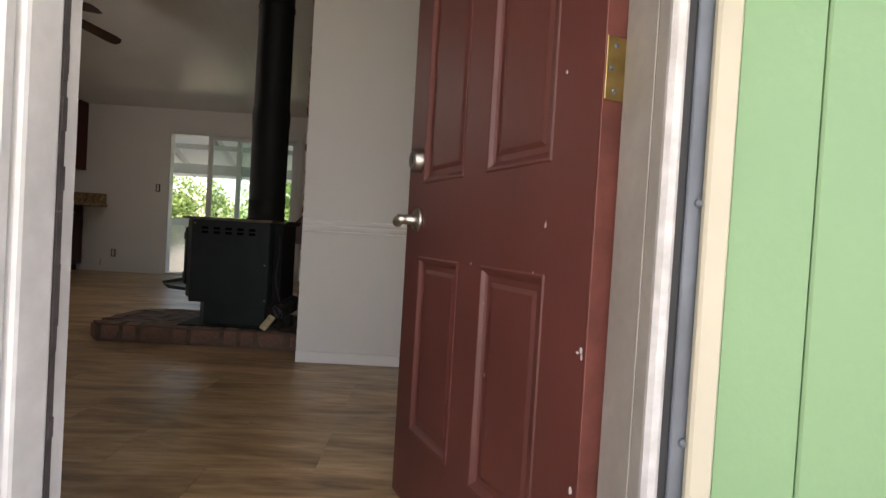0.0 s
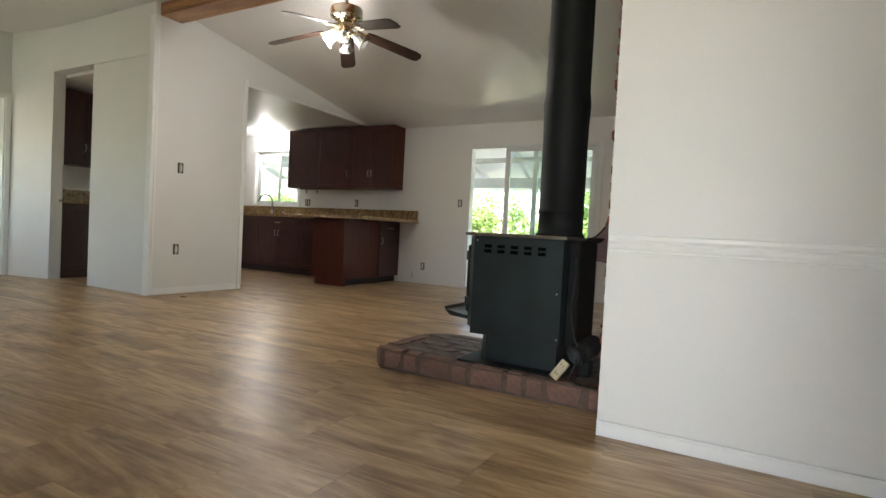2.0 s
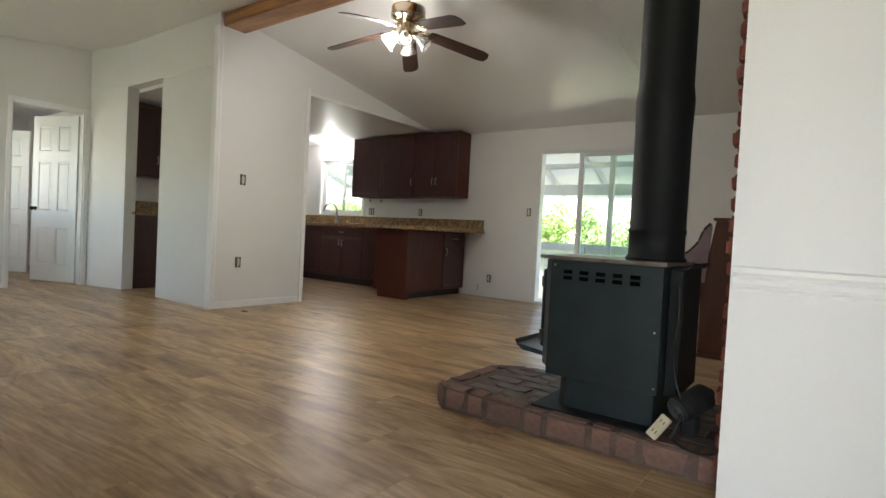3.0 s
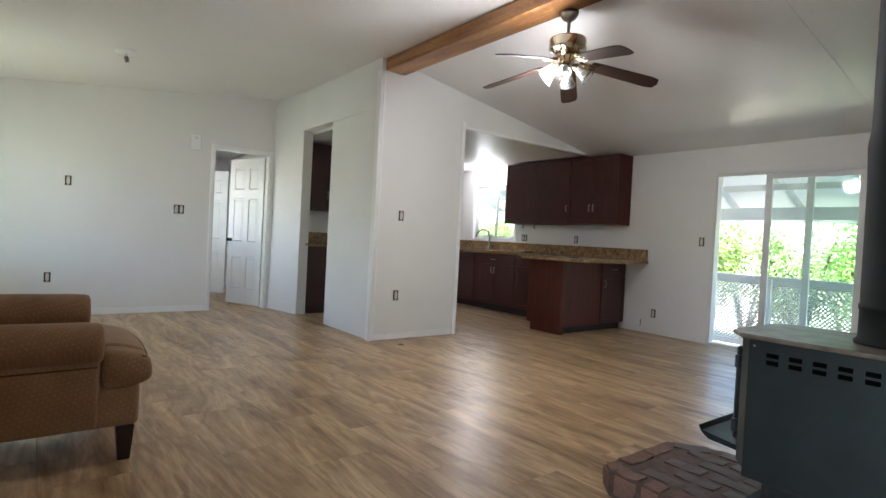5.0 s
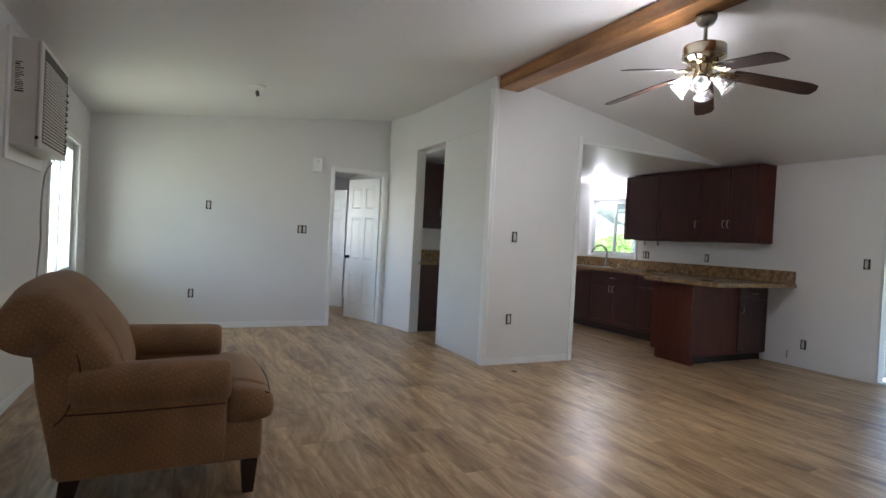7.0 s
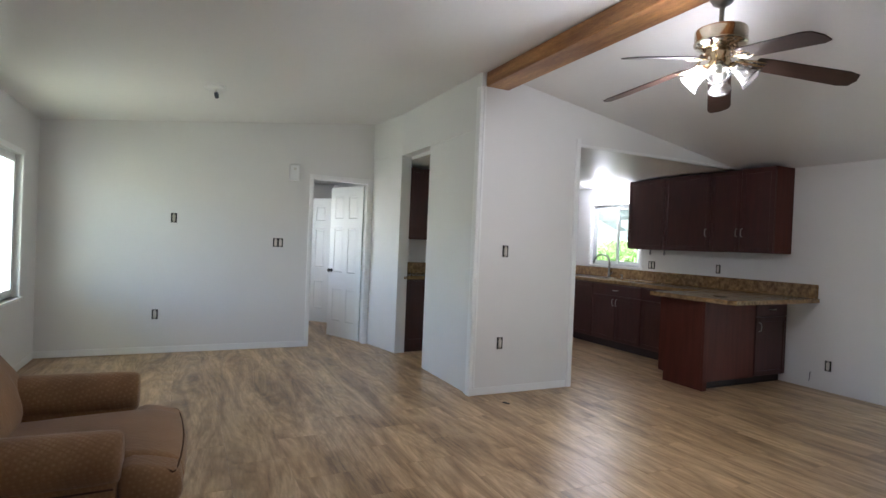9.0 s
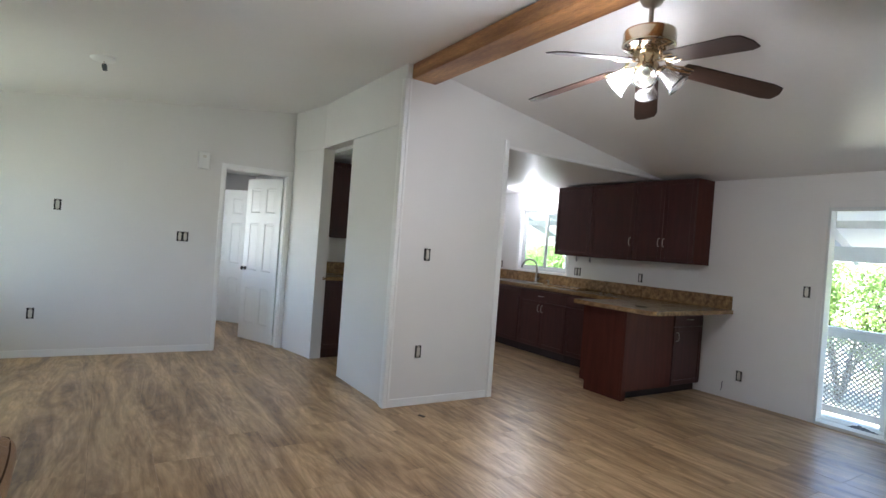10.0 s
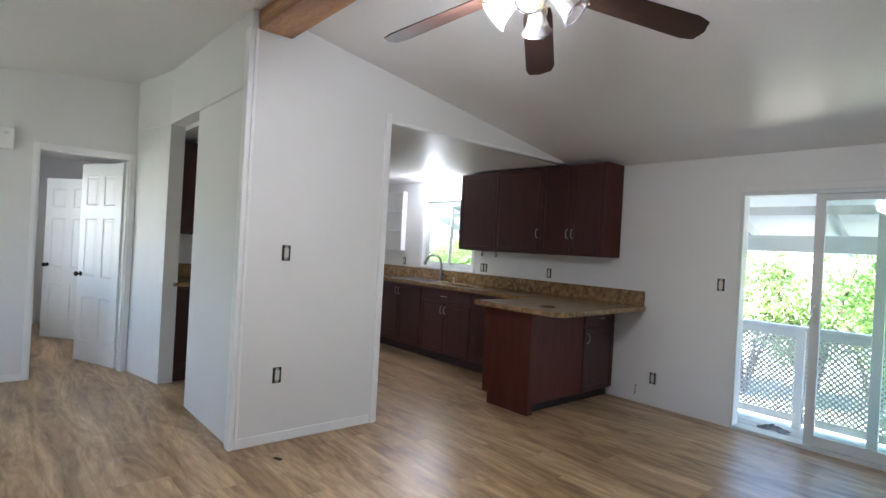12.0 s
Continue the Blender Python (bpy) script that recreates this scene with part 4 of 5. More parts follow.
tube(bm, arc([(-0.512, 3.605, 0.72), (-0.505, 3.59, 0.60), (-0.52, 3.595, 0.45), (-0.50, 3.60, 0.33), (-0.47, 3.585, 0.24), (-0.50, 3.56, HZ + 0.02), (-0.505, 3.555, HZ + 0.03)], 6), 0.005, 8)
part("cable", bm, M_RUBBER, cord, "", True)
bm = bmesh.new()
tube(bm, arc([(-0.49, 3.56, HZ + 0.006), (-0.44, 3.50, HZ + 0.006), (-0.375, 3.485, HZ + 0.006), (-0.335, 3.55, HZ + 0.007), (-0.35, 3.66, HZ + 0.05), (-0.33, 3.72, HZ + 0.06), (-0.28, 3.73, HZ + 0.05)], 6), 0.005, 8)
part("cable", bm, M_RUBBER, cord, "", True)
socket = part("socket", boxes((-0.022, 0.022, -0.012, 0.012, -0.052, 0.052), bevel=0.004), M_IVORY, cord, "ivory twin socket")
socket.matrix_world = pose(-0.545, 3.545, HZ + 0.05, -28, 28, -12)
for z in (-0.024, 0.024):
    for x in (-0.008, 0.006):
        part("slot", boxes((x, x + 0.003, -0.0126, -0.0121, z - 0.007, z + 0.007)), M_DARK, socket)

# ---- ceiling fan ----
fan = thing("ceiling_fan", pose(-2.83, 4.525, 0), "polished brass ceiling fan with walnut blades and four glass shades", "ceiling fan")
bm = bmesh.new()
lathe(bm, [(0, 2.844), (0.068, 2.844), (0.066, 2.82), (0.05, 2.79), (0.022, 2.772), (0.013, 2.77), (0.0125, 2.66), (0.03, 2.655), (0.03, 2.645), (0, 2.645)], 28)
part("canopy_and_rod", bm, M_NICKEL, fan, "", True)
bm = bmesh.new()
lathe(bm, [(0, 2.648), (0.118, 2.647), (0.132, 2.641), (0.135, 2.63), (0.135, 2.575), (0.139, 2.571), (0.139, 2.565), (0.13, 2.555), (0.10, 2.545), (0.075, 2.535), (0, 2.535)], 40)
motor = part("motor_housing", bm, mat("polished_antique_brass", (0.60, 0.53, 0.42), 0.16, 1.0, vary=0.1, scale=6), fan, "polished pewter-brass housing", True)
for k in range(28):
    a = 2 * math.pi * k / 28
    bm = boxes((0.082, 0.118, -0.0035, 0.0035, -0.004, 0.0), bevel=0.0008)
    fin = part("fin", bm, M_DARK, motor)
    fin.matrix_world = Matrix.Translation((-2.83, 4.525, 2.548)) @ Matrix.Rotation(a, 4, "Z") @ Matrix.Rotation(radians(-18), 4, "Y")
FAN_TURN = 55.0
for k in range(5):
    a = radians(FAN_TURN + 72 * k)
    m = Matrix.Rotation(a, 4, "Z")
    bm = bmesh.new()
    pts = [(0.19, -0.055), (0.24, -0.062), (0.64, -0.070), (0.69, -0.055), (0.705, 0.0), (0.69, 0.055), (0.64, 0.070), (0.24, 0.062), (0.19, 0.055), (0.175, 0.0)]
    prism(bm, pts, 2, -0.003, 0.003)
    blade = part("blade", bm, M_BLADE, fan, "dark walnut blade")
    blade.matrix_basis = Matrix.Translation((0, 0, 2.49)) @ m @ Matrix.Rotation(radians(11), 4, "Y") @ Matrix.Rotation(radians(-12), 4, "X")
    bm = bmesh.new()
    box(bm, 0.08, 0.20, -0.012, 0.012, -0.012, -0.005, 0.002)
    for y in (-0.03, 0.0, 0.03):
        tube(bm, arc([(0.085, y * 0.4, 0.055), (0.12, y * 0.4, 0.004), (0.18, y * 1.2, -0.010), (0.235, y, -0.0045)], 4), 0.006, 6)
    iron = part("blade_iron", bm, mat("brass_iron", (0.62, 0.50, 0.33), 0.22, 1.0, vary=0.15, scale=20) if k == 0 else bpy.data.materials["brass_iron"], blade, "", True)
bm = bmesh.new()
lathe(bm, [(0, 2.536), (0.052, 2.536), (0.056, 2.51), (0.048, 2.48), (0.06, 2.465), (0.06, 2.435), (0.04, 2.415), (0.015, 2.405), (0.012, 2.385), (0, 2.38)], 28)
part("light_kit", bm, bpy.data.materials["brass_iron"], fan, "", True)
M_SHADE = bpy.data.materials.new("frosted_shade_glass")
M_SHADE.use_nodes = True
sb = M_SHADE.node_tree.nodes["Principled BSDF"]
sb.inputs["Base Color"].default_value, sb.inputs["Roughness"].default_value, sb.inputs["Transmission Weight"].default_value = (0.90, 0.90, 0.89, 1), 0.16, 0.92
for k in range(4):
    a = radians(125 + 90 * k)
    m = Matrix.Translation((0, 0, 2.445)) @ Matrix.Rotation(a, 4, "Z") @ Matrix.Translation((0.055, 0, 0)) @ Matrix.Rotation(radians(180 - 48), 4, "Y")
    bm = bmesh.new()
    lathe(bm, [(0.0, 0.0), (0.022, 0.0), (0.024, 0.03), (0.0, 0.03)], 16, m)
    arm = part("lamp_holder", bm, bpy.data.materials["brass_iron"], fan, "", True)
    bm = bmesh.new()
    lathe(bm, [(0.026, 0.022), (0.030, 0.04), (0.036, 0.07), (0.042, 0.10), (0.054, 0.128), (0.064, 0.14), (0.062, 0.141), (0.051, 0.128), (0.039, 0.10), (0.033, 0.07), (0.027, 0.04)], 22, m)
    shade = part("shade", bm, M_SHADE, arm, "bell-shaped pressed glass shade", True)
    bm = bmesh.new()
    lathe(bm, [(0, 0.03), (0.012, 0.03), (0.014, 0.05), (0.024, 0.075), (0.025, 0.09), (0.016, 0.107), (0, 0.112)], 14, m)
    part("bulb", bm, M_BULB if k == 1 else mat("unlit_bulb", (0.85, 0.85, 0.82), 0.3), arm, "lit bulb" if k == 1 else "", True)
lamp("fan_bulb_light", "POINT", pose(-2.83 + 0.16 * math.cos(radians(215)), 4.525 + 0.16 * math.sin(radians(215)), 2.29), 4.8, (1.0, 0.98, 0.95), radius=0.11)

# ---- armchair ----
chair = thing("armchair", pose(-3.425, 1.0, 0), "worn brown patterned fabric armchair with rolled arms on dark wooden legs", "armchair")
M_FAB = bpy.data.materials.new("brown_diamond_fabric")
M_FAB.use_nodes = True
n, l = M_FAB.node_tree.nodes, M_FAB.node_tree.links
b = n["Principled BSDF"]
b.inputs["Roughness"].default_value = 0.9
b.inputs["Sheen Weight"].default_value = 0.25
tc, mp = n.new("ShaderNodeTexCoord"), n.new("ShaderNodeMapping")
mp.inputs["Rotation"].default_value = (radians(45), radians(45), radians(45))
mp.inputs["Scale"].default_value = (1, 1, 1)
l.new(tc.outputs["Object"], mp.inputs["Vector"])
vo = n.new("ShaderNodeTexVoronoi")
vo.inputs["Scale"].default_value, vo.inputs["Randomness"].default_value = 60, 0.12
l.new(mp.outputs["Vector"], vo.inputs["Vector"])
no = n.new("ShaderNodeTexNoise")
no.inputs["Scale"].default_value, no.inputs["Detail"].default_value = 5, 4
l.new(tc.outputs["Object"], no.inputs["Vector"])
we = n.new("ShaderNodeTexNoise")
we.inputs["Scale"].default_value = 420
l.new(tc.outputs["Object"], we.inputs["Vector"])
mx = n.new("ShaderNodeMix")
mx.data_type = "RGBA"
mx.inputs["A"].default_value, mx.inputs["B"].default_value = (0.362, 0.212, 0.104, 1), (0.290, 0.158, 0.072, 1)
rr = n.new("ShaderNodeMapRange")
rr.inputs["From Min"].default_value, rr.inputs["From Max"].default_value = 0.12, 0.5
l.new(vo.outputs["Distance"], rr.inputs["Value"])
l.new(rr.outputs["Result"], mx.inputs["Factor"])
m2 = n.new("ShaderNodeMix")
m2.data_type, m2.blend_type = "RGBA", "MULTIPLY"
m2.inputs["Factor"].default_value = 1
r2 = n.new("ShaderNodeMapRange")
r2.inputs["To Min"].default_value, r2.inputs["To Max"].default_value = 0.55, 1.35
l.new(no.outputs["Fac"], r2.inputs["Value"])
l.new(mx.outputs["Result"], m2.inputs["A"])
l.new(r2.outputs["Result"], m2.inputs["B"])
l.new(m2.outputs["Result"], b.inputs["Base Color"])
bp = n.new("ShaderNodeBump")
bp.inputs["Strength"].default_value, bp.inputs["Distance"].default_value = 0.5, 0.003
ad = n.new("ShaderNodeMath")
l.new(vo.outputs["Distance"], ad.inputs[0])
l.new(we.outputs["Fac"], ad.inputs[1])
l.new(ad.outputs["Value"], bp.inputs["Height"])
l.new(bp.outputs["Normal"], b.inputs["Normal"])


def cushion(name, pts, x0, x1, parent, r=0.03, label="", puff=0.0):
    """A soft slab: a profile in y, z with rounded rims, swept along x and puffed."""
    prof = [(p.x, p.y) for p in arc([(a, c, 0) for a, c in pts] + [(pts[0][0], pts[0][1], 0)], 4)[:-1]]
    cy, cz = sum(p[0] for p in prof) / len(prof), sum(p[1] for p in prof) / len(prof)
    bm = bmesh.new()
    rings = []
    steps = [(0.0, 0.82), (0.12, 0.93), (0.4, 0.985), (1.0, 1.0)]
    xs = [(x0 + r * s, k) for s, k in steps] + [(x0 + (x1 - x0) * u, 1 + puff * math.sin(math.pi * u)) for u in (0.3, 0.5, 0.7)] + [(x1 - r * s, k) for s, k in steps[::-1]]
    for x, k in xs:
        rim = r * 1.6 * (1 - k) / 0.18 if k < 1 else 0
        ring = []
        for y, z in prof:
            d = Vector((y - cy, z - cz))
            q = d * (k if k > 1 else 1) - (d.normalized() * rim if k < 1 else Vector((0, 0)))
            ring.append(bm.verts.new((x, cy + q.x, cz + q.y)))
        rings.append(ring)
    n = len(prof)
    for p, q in zip(rings, rings[1:]):
        for k in range(n):
            bm.faces.new((p[k], p[(k + 1) % n], q[(k + 1) % n], q[k]))
    bm.faces.new(rings[0])
    bm.faces.new(rings[-1])
    return part(name, bm, M_FAB, parent, label, True)


W = 0.425


def arched(ob, drop):
    for v in ob.data.vertices:
        if v.co.z > 0.70:
            v.co.z -= drop * (abs(v.co.x) / W) ** 2.5 * min(1, (v.co.z - 0.70) / 0.15)


bm = bmesh.new()
box(bm, -W + 0.015, W - 0.015, 0.02, 0.845, 0.165, 0.36, 0.025, 3)
part("seat_base", bm, M_FAB, chair, "", True)
cushion("seat_cushion", [(0.12, 0.36), (0.80, 0.345), (0.885, 0.37), (0.90, 0.43), (0.86, 0.50), (0.70, 0.535), (0.3, 0.52), (0.12, 0.50)], -W + 0.13, W - 0.13, chair, 0.04, "plump loose seat cushion", 0.03)
cushion("seat_cushion_wing", [(0.69, 0.345), (0.80, 0.345), (0.885, 0.37), (0.895, 0.43), (0.86, 0.49), (0.69, 0.515)], -W + 0.01, W - 0.01, chair, 0.04)
for s in (-1, 1):
    x0, x1 = (s * W, s * (W - 0.14)) if s < 0 else (s * (W - 0.14), s * W)
    bm = bmesh.new()
    box(bm, x0 + 0.012 if s > 0 else x0 + 0.004, x1 - 0.004 if s > 0 else x1 - 0.012, 0.02, 0.68, 0.17, 0.56, 0.02, 2)
    part("arm_side", bm, M_FAB, chair, "", True)
    bm = bmesh.new()
    cx = (x0 + x1) / 2 + 0.012 * s
    ell = [(cx + 0.092 * math.cos(t) , 0.555 + 0.098 * math.sin(t)) for t in [2 * math.pi * k / 20 for k in range(20)]]
    rings = []
    for y, k in ((0.06, 0.8), (0.07, 0.95), (0.10, 1.0), (0.35, 1.02), (0.62, 1.0), (0.665, 0.97), (0.684, 0.90), (0.692, 0.78)):
        rings.append([bm.verts.new((cx + (a - cx) * k, y, 0.555 + (c - 0.555) * k + 0.012 * (0.62 - y) + (0.045 if s < 0 else 0.0))) for a, c in ell])
    for p, q in zip(rings, rings[1:]):
        for k in range(20):
            bm.faces.new((p[k], p[(k + 1) % 20], q[(k + 1) % 20], q[k]))
    bm.faces.new(rings[0])
    bm.faces.new(rings[-1])
    part("arm_roll", bm, M_FAB, chair, "", True)
arched(cushion("backrest", [(0.01, 0.18), (0.12, 0.20), (0.24, 0.52), (0.225, 0.66), (0.155, 0.83), (0.06, 0.96), (-0.04, 1.02), (-0.14, 0.995), (-0.20, 0.93), (-0.205, 0.82), (-0.16, 0.745), (-0.09, 0.73), (-0.06, 0.55), (-0.01, 0.30)], -W + 0.005, W - 0.005, chair, 0.05, "tall rolled backrest", 0.01), 0.075)
arched(cushion("back_cushion", [(0.14, 0.50), (0.25, 0.53), (0.235, 0.66), (0.165, 0.82), (0.065, 0.945), (-0.02, 0.995), (0.0, 0.9), (0.08, 0.7)], -W + 0.14, W - 0.14, chair, 0.05, "padded inner back", 0.03), 0.06)
M_SEAM = mat("dark_seam_piping", (0.075, 0.036, 0.016), 0.9, vary=0.2)
for s in (-1, 1):
    bm = bmesh.new()
    tube(bm, arc([(s * (W - 0.012), -0.005, 0.40), (s * (W + 0.001), 0.05, 0.46), (s * (W + 0.001), 0.095, 0.60), (s * (W - 0.008), 0.085, 0.70), (s * (W - 0.012), 0.03, 0.82), (s * (W - 0.02), -0.04, 0.90)], 5), 0.004, 6)
    part("piping", bm, M_SEAM, chair, "", True)
    bm = bmesh.new()
    tube(bm, arc([(s * (W - 0.004), 0.05, 0.455), (s * (W - 0.002), 0.30, 0.452), (s * (W - 0.004), 0.67, 0.455)], 5), 0.004, 6)
    part("piping", bm, M_SEAM, chair, "", True)
bm = bmesh.new()
tube(bm, arc([(-W + 0.03, 0.72, 0.505), (-W + 0.035, 0.83, 0.492), (-W + 0.06, 0.872, 0.478), (0, 0.895, 0.478), (W - 0.06, 0.872, 0.478), (W - 0.035, 0.83, 0.492), (W - 0.03, 0.72, 0.505)], 5), 0.004, 6)
part("piping", bm, M_SEAM, chair, "", True)
for x, y in ((-W + 0.06, 0.79), (W - 0.06, 0.79), (-W + 0.06, 0.07), (W - 0.06, 0.07)):
    bm = bmesh.new()
    lean = -0.03 if y < 0.4 else 0.0
    hi = [bm.verts.new((x + a * 0.038, y + c * 0.038, 0.166)) for a, c in ((-1, -1), (1, -1), (1, 1), (-1, 1))]
    lo = [bm.verts.new((x + a * 0.025, y + lean + c * 0.025, 0.0)) for a, c in ((-1, -1), (1, -1), (1, 1), (-1, 1))]
    for k in range(4):
        bm.faces.new((lo[k], lo[(k + 1) % 4], hi[(k + 1) % 4], hi[k]))
    bm.faces.new(hi)
    bm.faces.new(lo[::-1])
    bmesh.ops.bevel(bm, geom=bm.edges[:], offset=0.003, segments=1, affect="EDGES")
    part("leg", bm, mat("dark_leg_wood", (0.03, 0.014, 0.009), 0.4, vary=0.3, scale=20) if x < -0.3 and y > 0.4 else bpy.data.materials["dark_leg_wood"], chair, "dark tapered wooden leg")

# ---- wall air conditioner ----
ac = thing("air_conditioner", pose(0, 0, 0), "beige through-wall air conditioner with a louvred front and hanging cord", "air conditioner")
AX0, AX1, AZ0, AZ1, AY = -5.36, -4.53, 1.72, 2.39, 0.63
bm = boxes((AX0, AX1, YW + 0.001, AY - 0.03, AZ0, AZ1), bevel=0.006)
part("case", bm, M_PLASTIC, ac)
bm = boxes((AX0 - 0.004, AX1 + 0.004, AY - 0.0295, AY - 0.01, AZ0 - 0.004, AZ1 + 0.004), bevel=0.006)
front = part("front_panel", bm, M_PLASTIC, ac)
part("grille_recess", boxes((AX0 + 0.03, AX1 - 0.06, AY - 0.0098, AY - 0.0085, AZ0 + 0.04, AZ1 - 0.03)), mat("dark_grille", (0.10, 0.09, 0.08), 0.7), front)
for k in range(24):
    z = AZ0 + 0.05 + k * 0.0218
    part("louvre", boxes((AX0 + 0.10, AX1 - 0.06, AY - 0.0084, AY, z, z + 0.011), bevel=0.001), M_PLASTIC, front)
for k in range(8):
    z = AZ0 + 0.14 + k * 0.05
    part("outlet_vane", boxes((AX0 + 0.035, AX0 + 0.092, AY - 0.0084, AY + 0.002, z, z + 0.016), bevel=0.001), M_RUBBER, front)
part("control_panel", boxes((AX0 + 0.035, AX0 + 0.092, AY - 0.0084, AY + 0.001, AZ0 + 0.05, AZ0 + 0.12), bevel=0.002), M_RUBBER, front)
part("badge", boxes((AX1 + 0.0041, AX1 + 0.006, AY - 0.034, AY - 0.016, AZ0 + 0.05, AZ0 + 0.07)), M_DARK, ac)
part("rating_label", boxes((AX1, AX1 + 0.0012, YW + 0.03, YW + 0.085, 2.05, 2.25)), mat("label_paper", (0.7, 0.68, 0.62), 0.6), ac, "printed rating label")
random.seed(9)
z = 2.242
while z > 2.058:
    h = random.choice((0.004, 0.004, 0.010, 0.006))
    part("label_line", boxes((AX1 + 0.0012, AX1 + 0.0018, YW + 0.034, YW + 0.034 + random.uniform(0.02, 0.048), z - h, z)), M_DARK, ac)
    z -= h + 0.006
part("wall_flange", boxes((AX0 - 0.06, AX0 - 0.001, YW, YW + 0.016, AZ0 - 0.09, AZ1 + 0.05), (AX1 + 0.001, AX1 + 0.06, YW, YW + 0.016, AZ0 - 0.09, AZ1 + 0.05), (AX0 - 0.001, AX1 + 0.001, YW, YW + 0.016, AZ0 - 0.09, AZ0 - 0.001), (AX0 - 0.001, AX1 + 0.001, YW, YW + 0.016, AZ1 + 0.001, AZ1 + 0.05), bevel=0.003), M_TRIM, ac)
bm = bmesh.new()
tube(bm, arc([(AX0 + 0.08, AY - 0.05, AZ0 + 0.01), (AX0 + 0.07, YW + 0.06, 1.6), (AX0 + 0.05, YW + 0.04, 1.3), (AX0 + 0.0, YW + 0.035, 1.12), (AX0 + 0.03, YW + 0.03, 0.9), (AX0 + 0.06, YW + 0.02, 0.52), (AX0 + 0.06, YW + 0.014, 0.45)], 6), 0.0065, 8)
part("cord", bm, mat("grey_cord", (0.42, 0.38, 0.36), 0.6), ac, "", True)

# ---- outlets and small wall things ----


def outlet(m, label, double=False):
    """Open wiring box with its device, facing +x of its own frame."""
    o = thing("outlet" if not double else "light_switch", m, label, "outlet" if not double else "switch", "uncovered wiring boxes")
    w = 0.031 if not double else 0.060
    bm = boxes((0.0, 0.004, -w, w, -0.055, 0.055))
    part("box", bm, M_BOX, o)
    for c in ((0.0,) if not double else (-0.028, 0.028)):
        d = part("device", boxes((0.004, 0.011, c - 0.0165, c + 0.0165, -0.036, 0.036), bevel=0.003), M_DEVICE, o)
        for z in (-0.044, 0.044):
            part("yoke", boxes((0.004, 0.006, c - 0.012, c + 0.012, z - 0.0075, z + 0.0075)), M_NICKEL, o)
        if not double:
            for z in (-0.018, 0.018):
                part("face", boxes((0.011, 0.0125, -0.012, 0.012, z - 0.012, z + 0.012), bevel=0.002), M_DEVICE, d)
        else:
            part("toggle", boxes((0.011, 0.022, c - 0.004, c + 0.004, 0.0, 0.012), bevel=0.001), M_DEVICE, d)
    return o


for y, z in ((4.586, 1.341), (4.566, 0.475)):
    outlet(pose(XB, y, z), "uncovered outlet box on the white wall beside the kitchen")
for y, z in ((1.734, 1.558), (1.574, 0.446)):
    outlet(pose(XL, y, z), "uncovered outlet box on the long white wall")
outlet(pose(XL, 2.903, 1.316), "uncovered double light switch by the hall door", True)
for x, z in ((-3.471, 1.246), (-4.061, 0.27)):
    outlet(pose(x, YF, z, 0, 0, -90), "uncovered outlet box beside the sliding door")
outlet(pose(-6.48, YF, 1.205, 0, 0, -90), "uncovered double switch over the backsplash", True)
outlet(pose(-5.40, YF, 1.21, 0, 0, -90), "uncovered outlet over the backsplash")
outlet(pose(-8.25, YF, 1.20, 0, 0, -90), "uncovered outlet over the backsplash")
outlet(pose(-3.75, YW, 0.42, 0, 0, 90), "uncovered outlet box low on the front wall")
th = thing("door_chime", pose(XL, 3.068, 2.205), "small white door chime box on the wall", "door chime")
part("cover", boxes((0, 0.045, -0.062, 0.062, -0.10, 0.10), bevel=0.008), M_TRIM, th)
part("lens", boxes((0.0452, 0.047, -0.015, 0.02, 0.03, 0.06), bevel=0.0005), M_PLASTIC, th)
lf = thing("ceiling_lampholder", pose(-6.03, 2.06, zc(2.06)), "bare white ceiling lampholder with dangling wires", "lampholder")
bm = bmesh.new()
lathe(bm, [(0, 0.012), (0.088, 0.012), (0.088, -0.012), (0.078, -0.022), (0.03, -0.030), (0, -0.030)], 28)
part("plate", bm, M_TRIM, lf, "", True)
bm = bmesh.new()
lathe(bm, [(0, -0.045), (0.014, -0.045), (0.019, -0.065), (0.016, -0.098), (0, -0.102)], 16, pose(0, 0, 0, 12, 8))
part("socket", bm, M_STEEL, lf, "dark bare lamp socket", True)
bm = bmesh.new()
for dx in (-0.008, 0.01):
    tube(bm, arc([(dx, 0, -0.015), (dx * 2.2, 0.01, -0.035), (dx, 0.005, -0.055)], 4), 0.003, 6)
part("wires", bm, M_NICKEL, lf)
pc = thing("cable_stub", pose(-4.23, YF, 0.14), "short cable stub sticking out of the wall", "cable")
bm = bmesh.new()
tube(bm, arc([(0, 0, 0.03), (0.005, -0.03, 0.02), (0.012, -0.04, -0.03), (0.0, -0.035, -0.06)], 4), 0.004, 6)
part("cable", bm, M_STEEL, pc)
ch = thing("floor_chip", pose(-4.76, 4.47, 0.001, 0, 0, 20), "dark scrap lying on the floor by the wall", "scrap")
part("scrap", boxes((-0.035, 0.03, -0.012, 0.014, 0, 0.006), bevel=0.002), M_DARK, ch)

